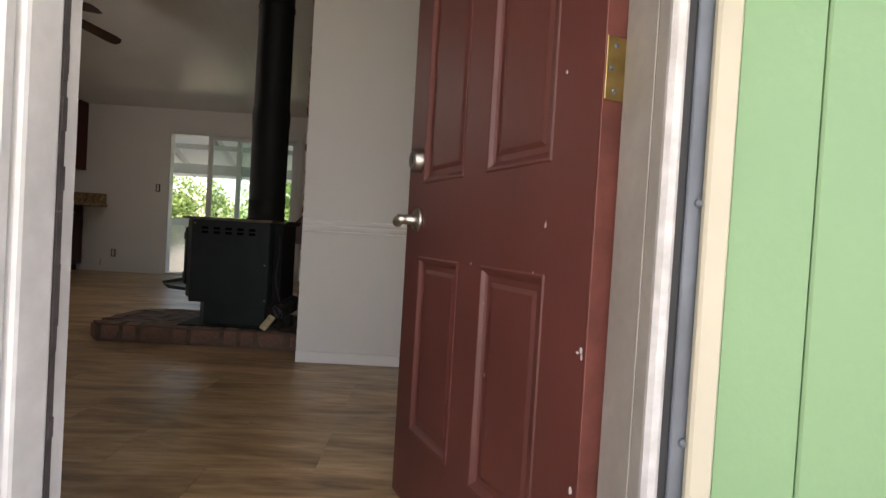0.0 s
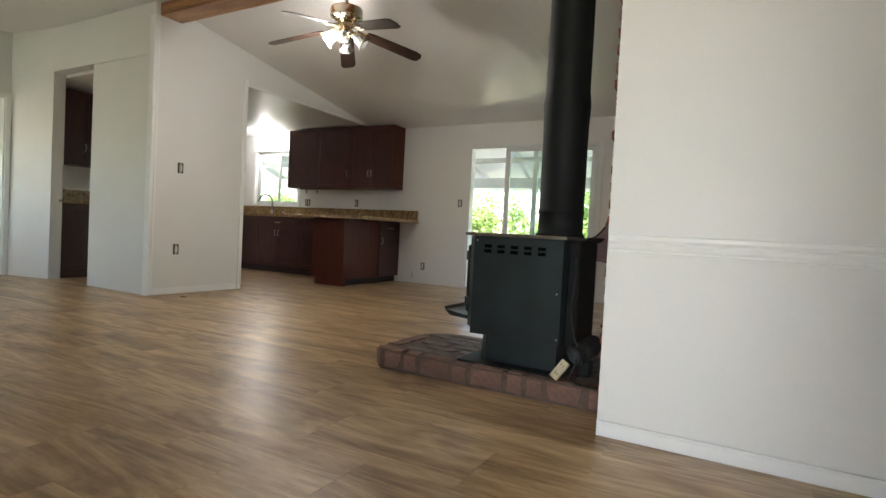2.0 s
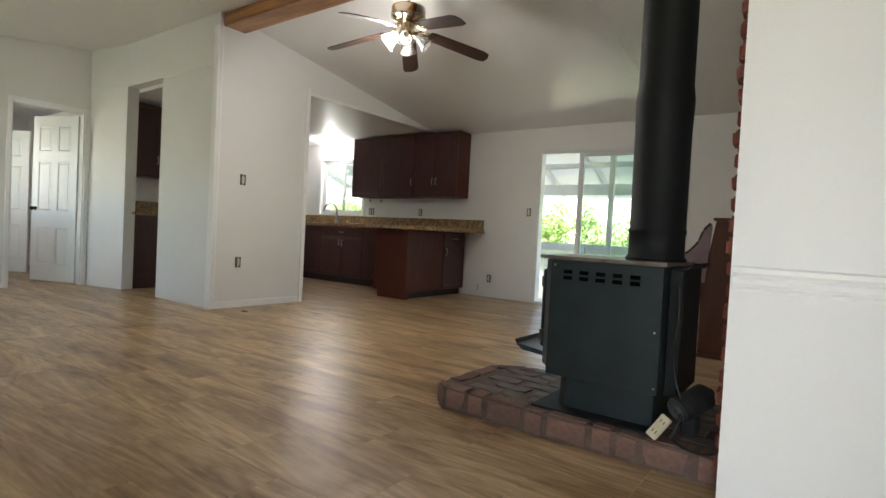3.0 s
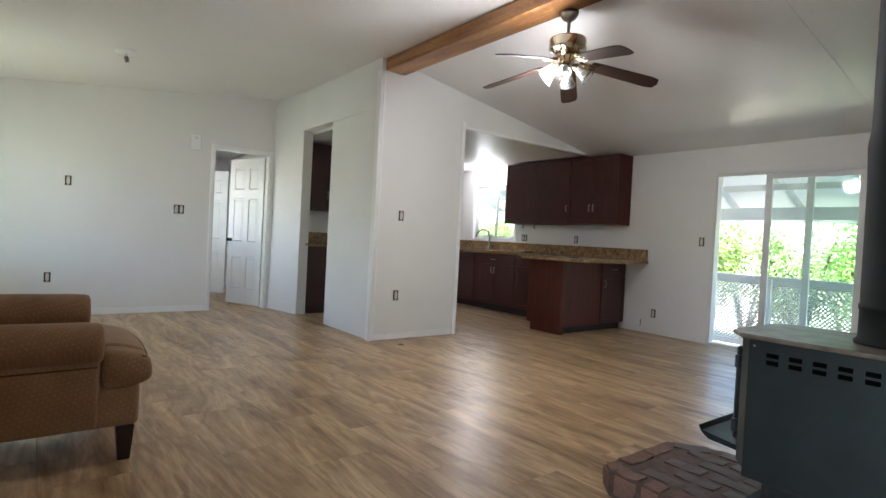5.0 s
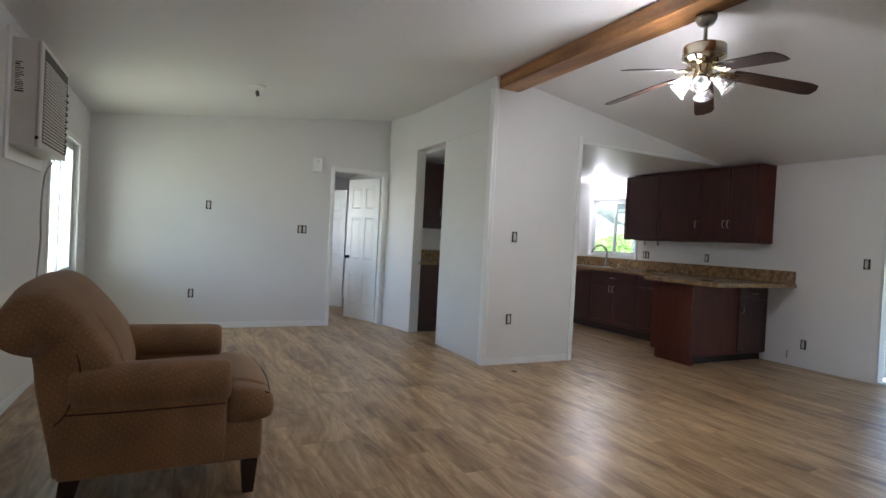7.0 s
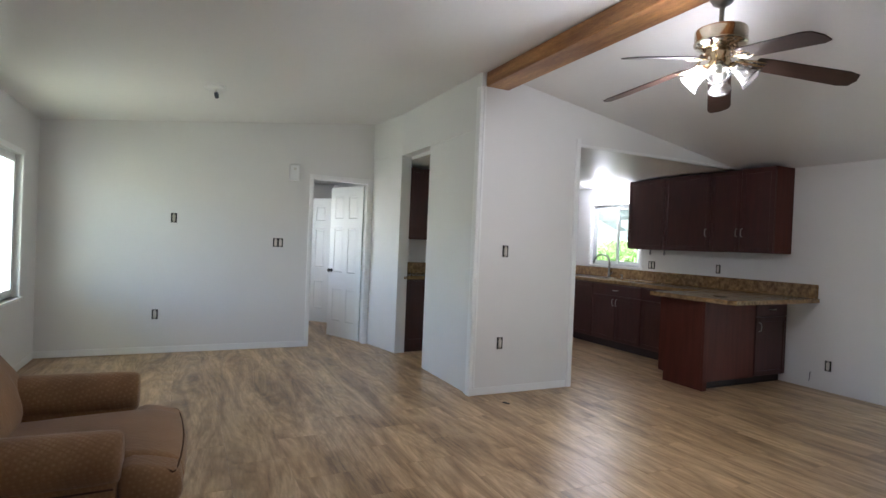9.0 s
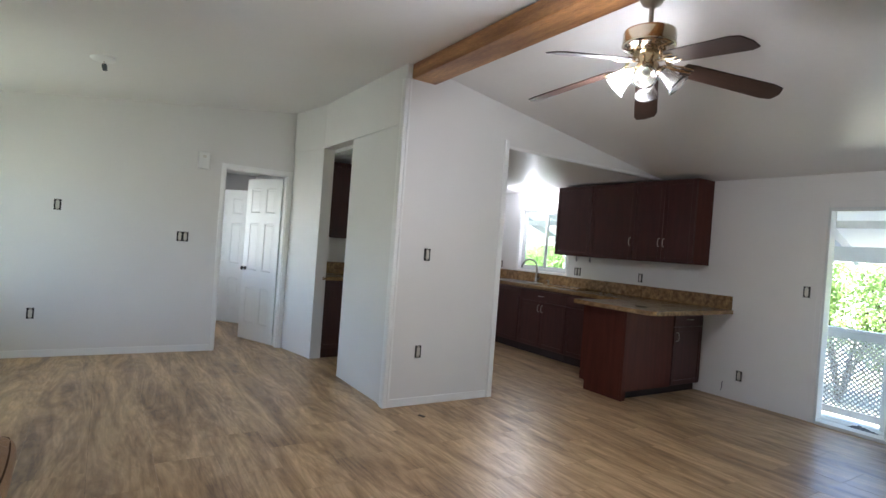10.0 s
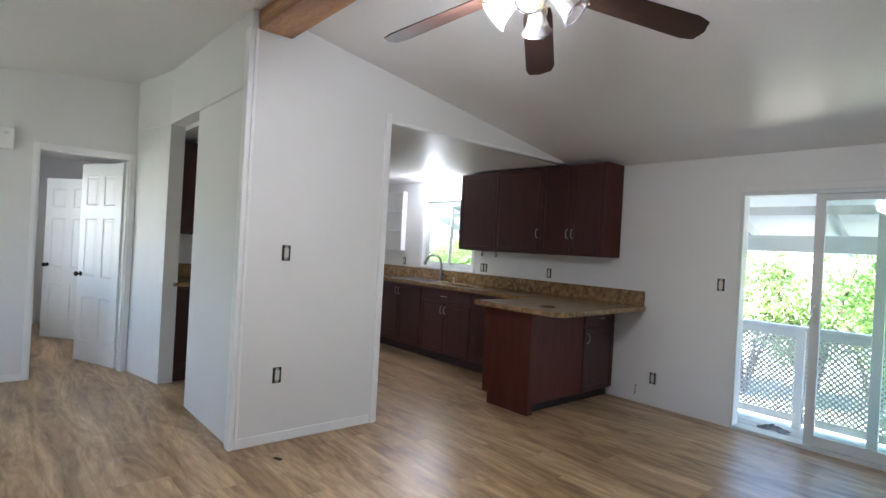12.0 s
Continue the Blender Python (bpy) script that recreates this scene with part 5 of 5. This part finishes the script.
# ---- upright piano behind the stove ----
pi = thing("upright_piano", pose(0, 0, 0), "dark mahogany upright piano standing beyond the stove", "piano")
PY0, PY1 = 6.02, 7.45
side = [(-0.87, 0.03), (-0.87, 0.60), (-1.09, 0.64), (-1.10, 0.72), (-0.84, 0.74), (-0.79, 1.10), (-0.32, 1.10), (-0.32, 0.03)]
for y in (PY0, PY1 - 0.045):
    bm = bmesh.new()
    prism(bm, side, 1, y, y + 0.045)
    bmesh.ops.bevel(bm, geom=bm.edges[:], offset=0.006, segments=2, affect="EDGES")
    part("side", bm, M_PIANO, pi)
part("lid", boxes((-0.81, -0.30, PY0 - 0.02, PY1 + 0.02, 1.1005, 1.125), bevel=0.006), M_PIANO, pi)
part("lower_panel", boxes((-0.85, -0.33, PY0 + 0.045, PY1 - 0.045, 0.03, 0.62)), M_PIANO, pi)
part("upper_panel", boxes((-0.76, -0.33, PY0 + 0.045, PY1 - 0.045, 0.6205, 1.10)), M_PIANO, pi)
part("keybed", boxes((-1.07, -0.7605, PY0 + 0.046, PY1 - 0.046, 0.63, 0.70), bevel=0.004), M_PIANO, pi)
part("key_lid", boxes((-1.02, -0.77, PY0 + 0.047, PY1 - 0.047, 0.705, 0.76), bevel=0.012), M_PIANO, pi)
part("plinth", boxes((-0.90, -0.31, PY0 - 0.008, PY1 + 0.008, 0.0, 0.03), bevel=0.004), M_PIANO, pi)
cl = thing("cloth", pose(0, 0, 0), "mauve cloth draped over the keyboard end of the piano", "cloth")
drape = [(-0.845, 0.60), (-1.10, 0.62), (-1.125, 0.735), (-1.05, 0.79), (-0.97, 0.845), (-0.91, 0.92), (-0.87, 1.02), (-0.825, 1.07), (-0.812, 1.055)]
bm = bmesh.new()
prism(bm, drape, 1, PY0 - 0.012, PY0 - 0.002)
bmesh.ops.bevel(bm, geom=bm.edges[:], offset=0.003, segments=1, affect="EDGES")
part("fold", bm, mat("mauve_cloth", (0.27, 0.19, 0.215), 0.9, vary=0.3, scale=7, bump=0.4, bump_scale=18), cl)
bm = bmesh.new()
tube(bm, arc([(x, PY0 + 0.0, z + 0.006) for x, z in drape[3:8]], 5), 0.014, 8)
part("hem", bm, mat("dark_brown_hem", (0.05, 0.025, 0.02), 0.8, vary=0.2), cl, "dark rolled hem", True)

# ---- deck and yard behind the house ----
deck = structure(new("deck"), "pale painted wooden deck boards", "deck")
me = None
for k in range(9):
    y = YF + T + 0.01 + k * 0.145
    if me is None:
        ob = part("deck_board", boxes((-13.8, 2.6, 0, 0.139, DECK - 0.03, DECK), bevel=0.004), M_DECK, deck)
        me = ob.data
    else:
        ob = new("deck_board", me)
        ob.parent = deck
    ob.location = (0, y, 0)
part("deck_frame", boxes((-13.8, 2.6, YF + T + 0.02, 9.40, DECK - 0.5, DECK - 0.031)), M_DECK_WHITE, deck)
rail = thing("deck_railing", pose(0, 0, 0), "white painted deck railing with a diagonal lattice screen", "railing")
RY = 9.32
part("top_rail", boxes((-13.5, 1.4, RY - 0.05, RY + 0.05, 0.80, 0.84), bevel=0.004), M_DECK_WHITE, rail)
part("upper_rail", boxes((-13.5, 1.4, RY + 0.012, RY + 0.04, 0.72, 0.7995), bevel=0.003), M_DECK_WHITE, rail)
part("bottom_rail", boxes((-13.5, 1.4, RY + 0.012, RY + 0.04, DECK + 0.05, DECK + 0.13), bevel=0.003), M_DECK_WHITE, rail)
for x in (-12.8, -11.2, -9.6, -8.0, -6.4, -4.75, -3.18, -1.7, -0.1, 1.3):
    part("post", boxes((x - 0.038, x + 0.038, RY - 0.045, RY + 0.0115, DECK, 0.80), bevel=0.003), M_DECK_WHITE, rail)
LZ0, LZ1 = DECK + 0.13, 0.72
LH = LZ1 - LZ0
strip = {}
for s in (-1, 1):
    bm = bmesh.new()
    yy = RY + (0.022 if s > 0 else 0.029)
    w = 0.0135
    prism(bm, [(-w, LZ0), (w, LZ0), (w + s * LH, LZ1), (-w + s * LH, LZ1)], 1, yy - 0.003, yy + 0.003)
    strip[s] = None
    for k in range(98):
        x = -5.7 + k * 0.0525 - (LH if s > 0 else 0)
        if strip[s] is None:
            ob = part("lattice_slat", bm, M_DECK_WHITE, rail)
            strip[s] = ob.data
        else:
            ob = new("lattice_slat", strip[s])
            ob.parent = rail
        ob.location = (x, 0, 0)
rag = thing("dark_rag", pose(-3.30, 9.03, DECK), "crumpled dark rag lying on the deck", "rag")
bm = bmesh.new()
bmesh.ops.create_grid(bm, x_segments=18, y_segments=12, size=0.5)
for v in bm.verts:
    u, w = v.co.x, v.co.y
    r = max(0, 1 - (u * u + w * w) * 3.2)
    v.co = Vector((u * 0.27 + 0.04 * noise.noise(Vector((u * 5, w * 5, 1))), w * 0.15 + 0.03 * noise.noise(Vector((u * 5, w * 5, 7))), 0.004 + r * 0.05 * (0.6 + noise.noise(Vector((u * 9, w * 9, 2))))))
part("fold", bm, mat("navy_rag", (0.03, 0.04, 0.07), 0.9, color2=(0.30, 0.30, 0.32), scale=9), rag, "", True)
roof = structure(new("deck_roof"), "white painted deck roof with exposed rafters", "roof")

M_SHEET = bpy.data.materials.new("pale_translucent_sheet")
M_SHEET.use_nodes = True
n, l = M_SHEET.node_tree.nodes, M_SHEET.node_tree.links
tl, ms = n.new("ShaderNodeBsdfTranslucent"), n.new("ShaderNodeMixShader")
n["Principled BSDF"].inputs["Base Color"].default_value = (0.74, 0.75, 0.74, 1)
tl.inputs["Color"].default_value = (0.78, 0.80, 0.78, 1)
ms.inputs["Fac"].default_value = 0.14
l.new(n["Principled BSDF"].outputs["BSDF"], ms.inputs[1])
l.new(tl.outputs["BSDF"], ms.inputs[2])
l.new(ms.outputs["Shader"], n["Material Output"].inputs["Surface"])


def roof_z(y):
    return 2.36 - (y - 8.12) * 0.40


bm = bmesh.new()
prism(bm, [(8.125, roof_z(8.125)), (10.0, roof_z(10.0)), (10.0, roof_z(10.0) + 0.02), (8.125, roof_z(8.125) + 0.02)], 0, -14.0, 2.8)
part("roof_sheet", bm, M_SHEET, roof, "pale translucent roofing sheet")
for k in range(20):
    x = -13.46 + 0.81 * k
    bm = bmesh.new()
    prism(bm, [(8.125, roof_z(8.125) - 0.12), (9.8, roof_z(9.8) - 0.12), (9.8, roof_z(9.8) - 0.001), (8.125, roof_z(8.125) - 0.001)], 0, x, x + 0.04)
    part("rafter", bm, M_DECK_WHITE, roof)
part("eave_beam", boxes((-14.0, 2.8, RY - 0.02, RY + 0.06, 1.60, roof_z(9.3) - 0.12), bevel=0.004), M_DECK_WHITE, roof)
part("purlin", boxes((-14.0, 2.8, 8.68, 8.72, roof_z(8.7) - 0.20, roof_z(8.7) - 0.12), bevel=0.003), M_DECK_WHITE, roof)
for x in (-8.0, -4.75, -0.1):
    part("roof_post", boxes((x - 0.044, x + 0.044, RY - 0.02, RY + 0.06, 0.8405, 1.60), bevel=0.003), M_DECK_WHITE, roof)


def leaf_mat(name, c1, c2):
    m = bpy.data.materials.new(name)
    m.use_nodes = True
    n, l = m.node_tree.nodes, m.node_tree.links
    b = n["Principled BSDF"]
    b.inputs["Roughness"].default_value = 0.5
    g, mx = n.new("ShaderNodeNewGeometry"), n.new("ShaderNodeMix")
    mx.data_type = "RGBA"
    mx.inputs["A"].default_value, mx.inputs["B"].default_value = (*c1, 1), (*c2, 1)
    l.new(g.outputs["Random Per Island"], mx.inputs["Factor"])
    l.new(mx.outputs["Result"], b.inputs["Base Color"])
    tl, ms = n.new("ShaderNodeBsdfTranslucent"), n.new("ShaderNodeMixShader")
    l.new(mx.outputs["Result"], tl.inputs["Color"])
    ms.inputs["Fac"].default_value = 0.4
    l.new(b.outputs["BSDF"], ms.inputs[1])
    l.new(tl.outputs["BSDF"], ms.inputs[2])
    l.new(ms.outputs["Shader"], n["Material Output"].inputs["Surface"])
    return m


M_LEAF = leaf_mat("hedge_leaf", (0.12, 0.21, 0.045), (0.27, 0.37, 0.12))
M_LEAF2 = leaf_mat("tree_leaf", (0.05, 0.14, 0.025), (0.15, 0.27, 0.06))


def crown(name, blobs, count, size, material, parent, seed, label):
    """Many small leaves scattered in uneven clumps."""
    rng = np.random.default_rng(seed)
    vs, fs = [], []
    for c in range(count):
        bx, by, bz, br = blobs[rng.integers(len(blobs))]
        d = rng.normal(size=3)
        d /= np.linalg.norm(d)
        p = np.array((bx, by, bz)) + d * br * rng.uniform(0.45, 1.08) * np.array((1, 1, 0.85))
        a = rng.normal(size=3)
        a /= np.linalg.norm(a)
        b = np.cross(a, rng.normal(size=3))
        b /= np.linalg.norm(b)
        s = size * rng.uniform(0.6, 1.3)
        i = len(vs)
        vs += [tuple(p - a * s), tuple(p + b * s * 0.42), tuple(p + a * s), tuple(p - b * s * 0.42)]
        fs.append((i, i + 1, i + 2, i + 3))
    me = bpy.data.meshes.new(name)
    me.from_pydata(vs, [], fs)
    me.materials.append(material)
    ob = new(name, me)
    ob.parent = parent
    return tagged(ob, label)


def shrub(x, y, r, h, seed, material, kind, label, count, size):
    rng = random.Random(seed)
    t = thing(kind, pose(x, y, -0.75), label, "bush" if kind == "bush" else "tree", "greenery behind the deck")
    blobs = []
    bm = bmesh.new()
    for k in range(7):
        a = rng.uniform(0, 6.28)
        d = rng.uniform(0.2, 0.75) * r
        zz = h * rng.uniform(0.35, 0.85)
        blobs.append((d * math.cos(a), d * math.sin(a), zz, r * rng.uniform(0.3, 0.5)))
        tube(bm, arc([(0, 0, 0.0), (d * 0.4 * math.cos(a), d * 0.4 * math.sin(a), zz * 0.5), (d * math.cos(a), d * math.sin(a), zz)], 4), [0.022 * r + 0.012] * 4 + [0.014 * r + 0.008] * 4 + [0.012], 6)
    part("trunk", bm, M_BARK, t)
    crown("crown", blobs, count, size, material, t, seed, "dense green leaves")
    return t


rng = random.Random(3)
for k in range(17):
    shrub(-12.6 + 0.85 * k + rng.uniform(-0.2, 0.2), 12.7 + rng.uniform(-0.5, 0.5), 1.1, 2.75 + rng.uniform(-0.35, 0.35), 20 + k, M_LEAF, "bush", "sunlit green leafy bush behind the deck", 4600, 0.045)
for k in range(5):
    shrub(-13.5 - 0.9 * k, 12.9 + rng.uniform(-0.4, 0.4), 1.05, 2.1 + rng.uniform(-0.35, 0.35), 80 + k, M_LEAF, "bush", "sunlit green leafy bush behind the deck", 3000, 0.05)
for k, (x, y, r, h) in enumerate(((-2.0, 14.5, 2.1, 4.2), (0.8, 14.0, 2.0, 4.6), (-11.5, 15.0, 2.2, 3.8))):
    shrub(x, y, r, h, 50 + k, M_LEAF2, "tree", "leafy green tree in the yard behind the house", 5000, 0.11)

# ---- brick hearth ----
hearth = thing("hearth", pose(0, 0, 0), "low raised brick hearth under the stove, sooty on top", "hearth")
bm = bmesh.new()
prism(bm, [(-1.64, 3.56), (-1.58, 3.505), (0.9, 3.505), (0.9, 4.30), (-1.42, 4.24), (-1.65, 4.10)], 2, 0.0, HZ - 0.003)
part("mortar_bed", bm, M_MORTAR, hearth)


def brick_mesh(lx, ly, lz, seed):
    rng = random.Random(seed)
    bm = bmesh.new()
    box(bm, -lx / 2, lx / 2, -ly / 2, ly / 2, 0, lz)
    bmesh.ops.subdivide_edges(bm, edges=[e for e in bm.edges if e.calc_length() > 0.12], cuts=1)
    bmesh.ops.bevel(bm, geom=[e for e in bm.edges if e.calc_face_angle(0) > 1], offset=0.011, segments=2, affect="EDGES")
    for v in bm.verts:
        v.co += Vector((rng.uniform(-1, 1), rng.uniform(-1, 1), rng.uniform(-1, 1))) * 0.0042
    return bm


shared = {}


def brick(parent, key, lx, ly, lz, material, m):
    k = (key, random.randrange(3))
    if k not in shared:
        ob = part("brick", brick_mesh(lx, ly, lz, k[1]), material, parent)
        shared[k] = ob.data
    else:
        ob = new("brick", shared[k])
        ob.parent = parent
    ob.matrix_basis = m
    return ob


random.seed(11)
x = -1.565
while x < 0.25:
    L = random.choice((0.196, 0.196, 0.15, 0.125, 0.098))
    brick(hearth, "edge_%d" % round(L * 1000), L, 0.100, HZ, M_BRICK, pose(x + L / 2, 3.551 + random.uniform(-0.004, 0.003), 0.001 + random.uniform(-0.003, 0.004), random.uniform(-1.5, 1.5), random.uniform(-1, 1), random.uniform(-1.5, 1.5)))
    x += L + random.uniform(0.006, 0.013)
brick(hearth, "corner", 0.105, 0.085, HZ, M_BRICK, pose(-1.598, 3.573, 0.001, 0, 0, -42))
y = 3.645
while y < 4.05:
    L = random.choice((0.196, 0.15, 0.125))
    brick(hearth, "edge_%d" % round(L * 1000), L, 0.100, HZ, M_BRICK, pose(-1.604, y + L / 2, 0.001 + random.uniform(-0.002, 0.004), 0, random.uniform(-1, 1), 90 + random.uniform(-2, 2)))
    y += L + 0.009
brick(hearth, "front", 0.196, 0.098, HZ, M_BRICK_TOP, pose(-1.53, 4.13, 0.001, 0, 0, 32))
row = 0
y = 3.655
while y < 4.2:
    x = -1.44 - (0.10 if row % 2 else 0.0) + 0.02
    while x < 0.2:
        if x > -1.50 and not (y > 4.1 and x < -1.35):
            brick(hearth, "top", 0.196, 0.096, 0.03, M_BRICK_TOP, pose(x, y, HZ - 0.031 + random.uniform(-0.002, 0.003), random.uniform(-1, 1), random.uniform(-1, 1), random.uniform(-1.2, 1.2)))
        x += 0.206
    y += 0.105
    row += 1

# ---- brick veneer behind the partition ----
veneer = structure(new("brick_veneer"), "red brick veneer on the back of the partition", "brick wall")
part("mortar", boxes((-0.270, 0.6, YP + T + 0.001, YP + T + 0.07, 0.115, 2.82)), M_MORTAR, veneer)
z, row = 0.118, 0
while z < 2.76:
    L = 0.196 if row % 2 else 0.095
    brick(veneer, "full" if row % 2 else "half", L, 0.088, 0.062, M_BRICK_RED, pose(-0.318 + L / 2 + random.uniform(-0.008, 0.006), YP + T + 0.049, z, 0, random.uniform(-1.5, 1.5), random.uniform(-2, 2)))
    brick(veneer, "full", 0.196, 0.088, 0.062, M_BRICK_RED, pose(-0.318 + L + 0.11, YP + T + 0.049, z, 0, random.uniform(-1, 1), random.uniform(-1, 1)))
    z += 0.074
    row += 1

# ---- floor planks ----
M_PLANK = bpy.data.materials.new("travertine_vinyl_plank")
M_PLANK.use_nodes = True
n, l = M_PLANK.node_tree.nodes, M_PLANK.node_tree.links
b = n["Principled BSDF"]
geo, info = n.new("ShaderNodeNewGeometry"), n.new("ShaderNodeObjectInfo")
off = n.new("ShaderNodeVectorMath")
off.operation = "MULTIPLY_ADD"
cmb = n.new("ShaderNodeCombineXYZ")
l.new(info.outputs["Random"], cmb.inputs["X"])
l.new(info.outputs["Random"], cmb.inputs["Y"])
l.new(cmb.outputs["Vector"], off.inputs[0])
off.inputs[1].default_value = (0.9, 0.35, 0.0)
l.new(geo.outputs["Position"], off.inputs[2])
mp = n.new("ShaderNodeMapping")
mp.inputs["Scale"].default_value = (0.36, 2.2, 1.0)
l.new(off.outputs["Vector"], mp.inputs["Vector"])
streak = n.new("ShaderNodeTexNoise")
streak.inputs["Scale"].default_value, streak.inputs["Detail"].default_value, streak.inputs["Roughness"].default_value, streak.inputs["Distortion"].default_value = 2.2, 10, 0.70, 0.8
l.new(mp.outputs["Vector"], streak.inputs["Vector"])
ramp = n.new("ShaderNodeValToRGB")
el = ramp.color_ramp.elements
el[0].position, el[0].color = 0.35, (0.165, 0.095, 0.046, 1)
el[1].position, el[1].color = 0.645, (0.66, 0.47, 0.275, 1)
for p, c in ((0.435, (0.31, 0.192, 0.092, 1)), (0.53, (0.465, 0.31, 0.165, 1))):
    e = el.new(p)
    e.color = c
vein = n.new("ShaderNodeTexNoise")
vein.inputs["Scale"].default_value, vein.inputs["Detail"].default_value, vein.inputs["Roughness"].default_value, vein.inputs["Distortion"].default_value = 1.3, 3, 0.5, 2.2
l.new(mp.outputs["Vector"], vein.inputs["Vector"])
bands = n.new("ShaderNodeMath")
bands.operation = "PINGPONG"
bands.inputs[1].default_value = 0.085
l.new(vein.outputs["Fac"], bands.inputs[0])
wide = n.new("ShaderNodeMapRange")
wide.inputs["From Max"].default_value = 0.085
wide.inputs["To Min"].default_value, wide.inputs["To Max"].default_value = 0.28, 0.72
l.new(bands.outputs["Value"], wide.inputs["Value"])
both = n.new("ShaderNodeMix")
both.inputs["Factor"].default_value = 0.22
l.new(streak.outputs["Fac"], both.inputs["A"])
l.new(wide.outputs["Result"], both.inputs["B"])
l.new(both.outputs["Result"], ramp.inputs["Fac"])
mp2 = n.new("ShaderNodeMapping")
mp2.inputs["Scale"].default_value = (4, 30, 1)
l.new(off.outputs["Vector"], mp2.inputs["Vector"])
fine = n.new("ShaderNodeTexNoise")
fine.inputs["Scale"].default_value, fine.inputs["Detail"].default_value = 2.2, 5
l.new(mp2.outputs["Vector"], fine.inputs["Vector"])
mul = n.new("ShaderNodeMix")
mul.data_type, mul.blend_type = "RGBA", "MULTIPLY"
mul.inputs["Factor"].default_value = 1
r1 = n.new("ShaderNodeMapRange")
r1.inputs["To Min"].default_value, r1.inputs["To Max"].default_value = 0.72, 1.28
l.new(fine.outputs["Fac"], r1.inputs["Value"])
l.new(ramp.outputs["Color"], mul.inputs["A"])
l.new(r1.outputs["Result"], mul.inputs["B"])
hsv = n.new("ShaderNodeHueSaturation")
r2 = n.new("ShaderNodeMapRange")
r2.inputs["To Min"].default_value, r2.inputs["To Max"].default_value = 0.96, 1.04
l.new(info.outputs["Random"], r2.inputs["Value"])
l.new(r2.outputs["Result"], hsv.inputs["Value"])
l.new(mul.outputs["Result"], hsv.inputs["Color"])
l.new(hsv.outputs["Color"], b.inputs["Base Color"])
big = n.new("ShaderNodeTexNoise")
big.inputs["Scale"].default_value = 9
l.new(geo.outputs["Position"], big.inputs["Vector"])
r3 = n.new("ShaderNodeMapRange")
r3.inputs["To Min"].default_value, r3.inputs["To Max"].default_value = 0.24, 0.45
l.new(big.outputs["Fac"], r3.inputs["Value"])
l.new(r3.outputs["Result"], b.inputs["Roughness"])
tex = n.new("ShaderNodeTexNoise")
tex.inputs["Scale"].default_value, tex.inputs["Detail"].default_value = 28, 5
l.new(geo.outputs["Position"], tex.inputs["Vector"])
bp = n.new("ShaderNodeBump")
bp.inputs["Strength"].default_value, bp.inputs["Distance"].default_value = 0.30, 0.004
l.new(tex.outputs["Fac"], bp.inputs["Height"])
l.new(bp.outputs["Normal"], b.inputs["Normal"])

PW, PL = 0.340, 0.665
floor_ob = bpy.data.objects["floor"]
whole = None
rest = bmesh.new()
row = 0
y = 2.487 - 6 * PW
while y < YF:
    y1 = min(y + PW, YF)
    x = -0.882 - 17 * PL + (PL / 2 if row % 2 == 0 else 0.0)
    while x < XR:
        a, b2 = max(x, -11.2), min(x + PL, XR)
        x += PL
        if b2 - a < 0.01 or (y < YD1 - 0.14 and a > -0.7):
            continue
        full = abs(b2 - a - PL) < 1e-6 and abs(y1 - y - PW) < 1e-6
        near = -5.2 < a and b2 < 0.9 and 0.9 < y < 6.4
        if full and near:
            if whole is None:
                ob = part("plank", boxes((0.0006, PL - 0.0006, 0.0006, PW - 0.0006, -0.0055, 0.0), bevel=0.0003), M_PLANK, floor_ob)
                whole = ob.data
            else:
                ob = new("plank", whole)
                ob.parent = floor_ob
            ob.location = (a, y, 0)
        else:
            box(rest, a + 0.0006, b2 - 0.0006, y + 0.0006, y1 - 0.0006, -0.0055, 0.0)
    y += PW
    row += 1
tagged(part("plank_rest", rest, M_PLANK, floor_ob), kind="stuff")
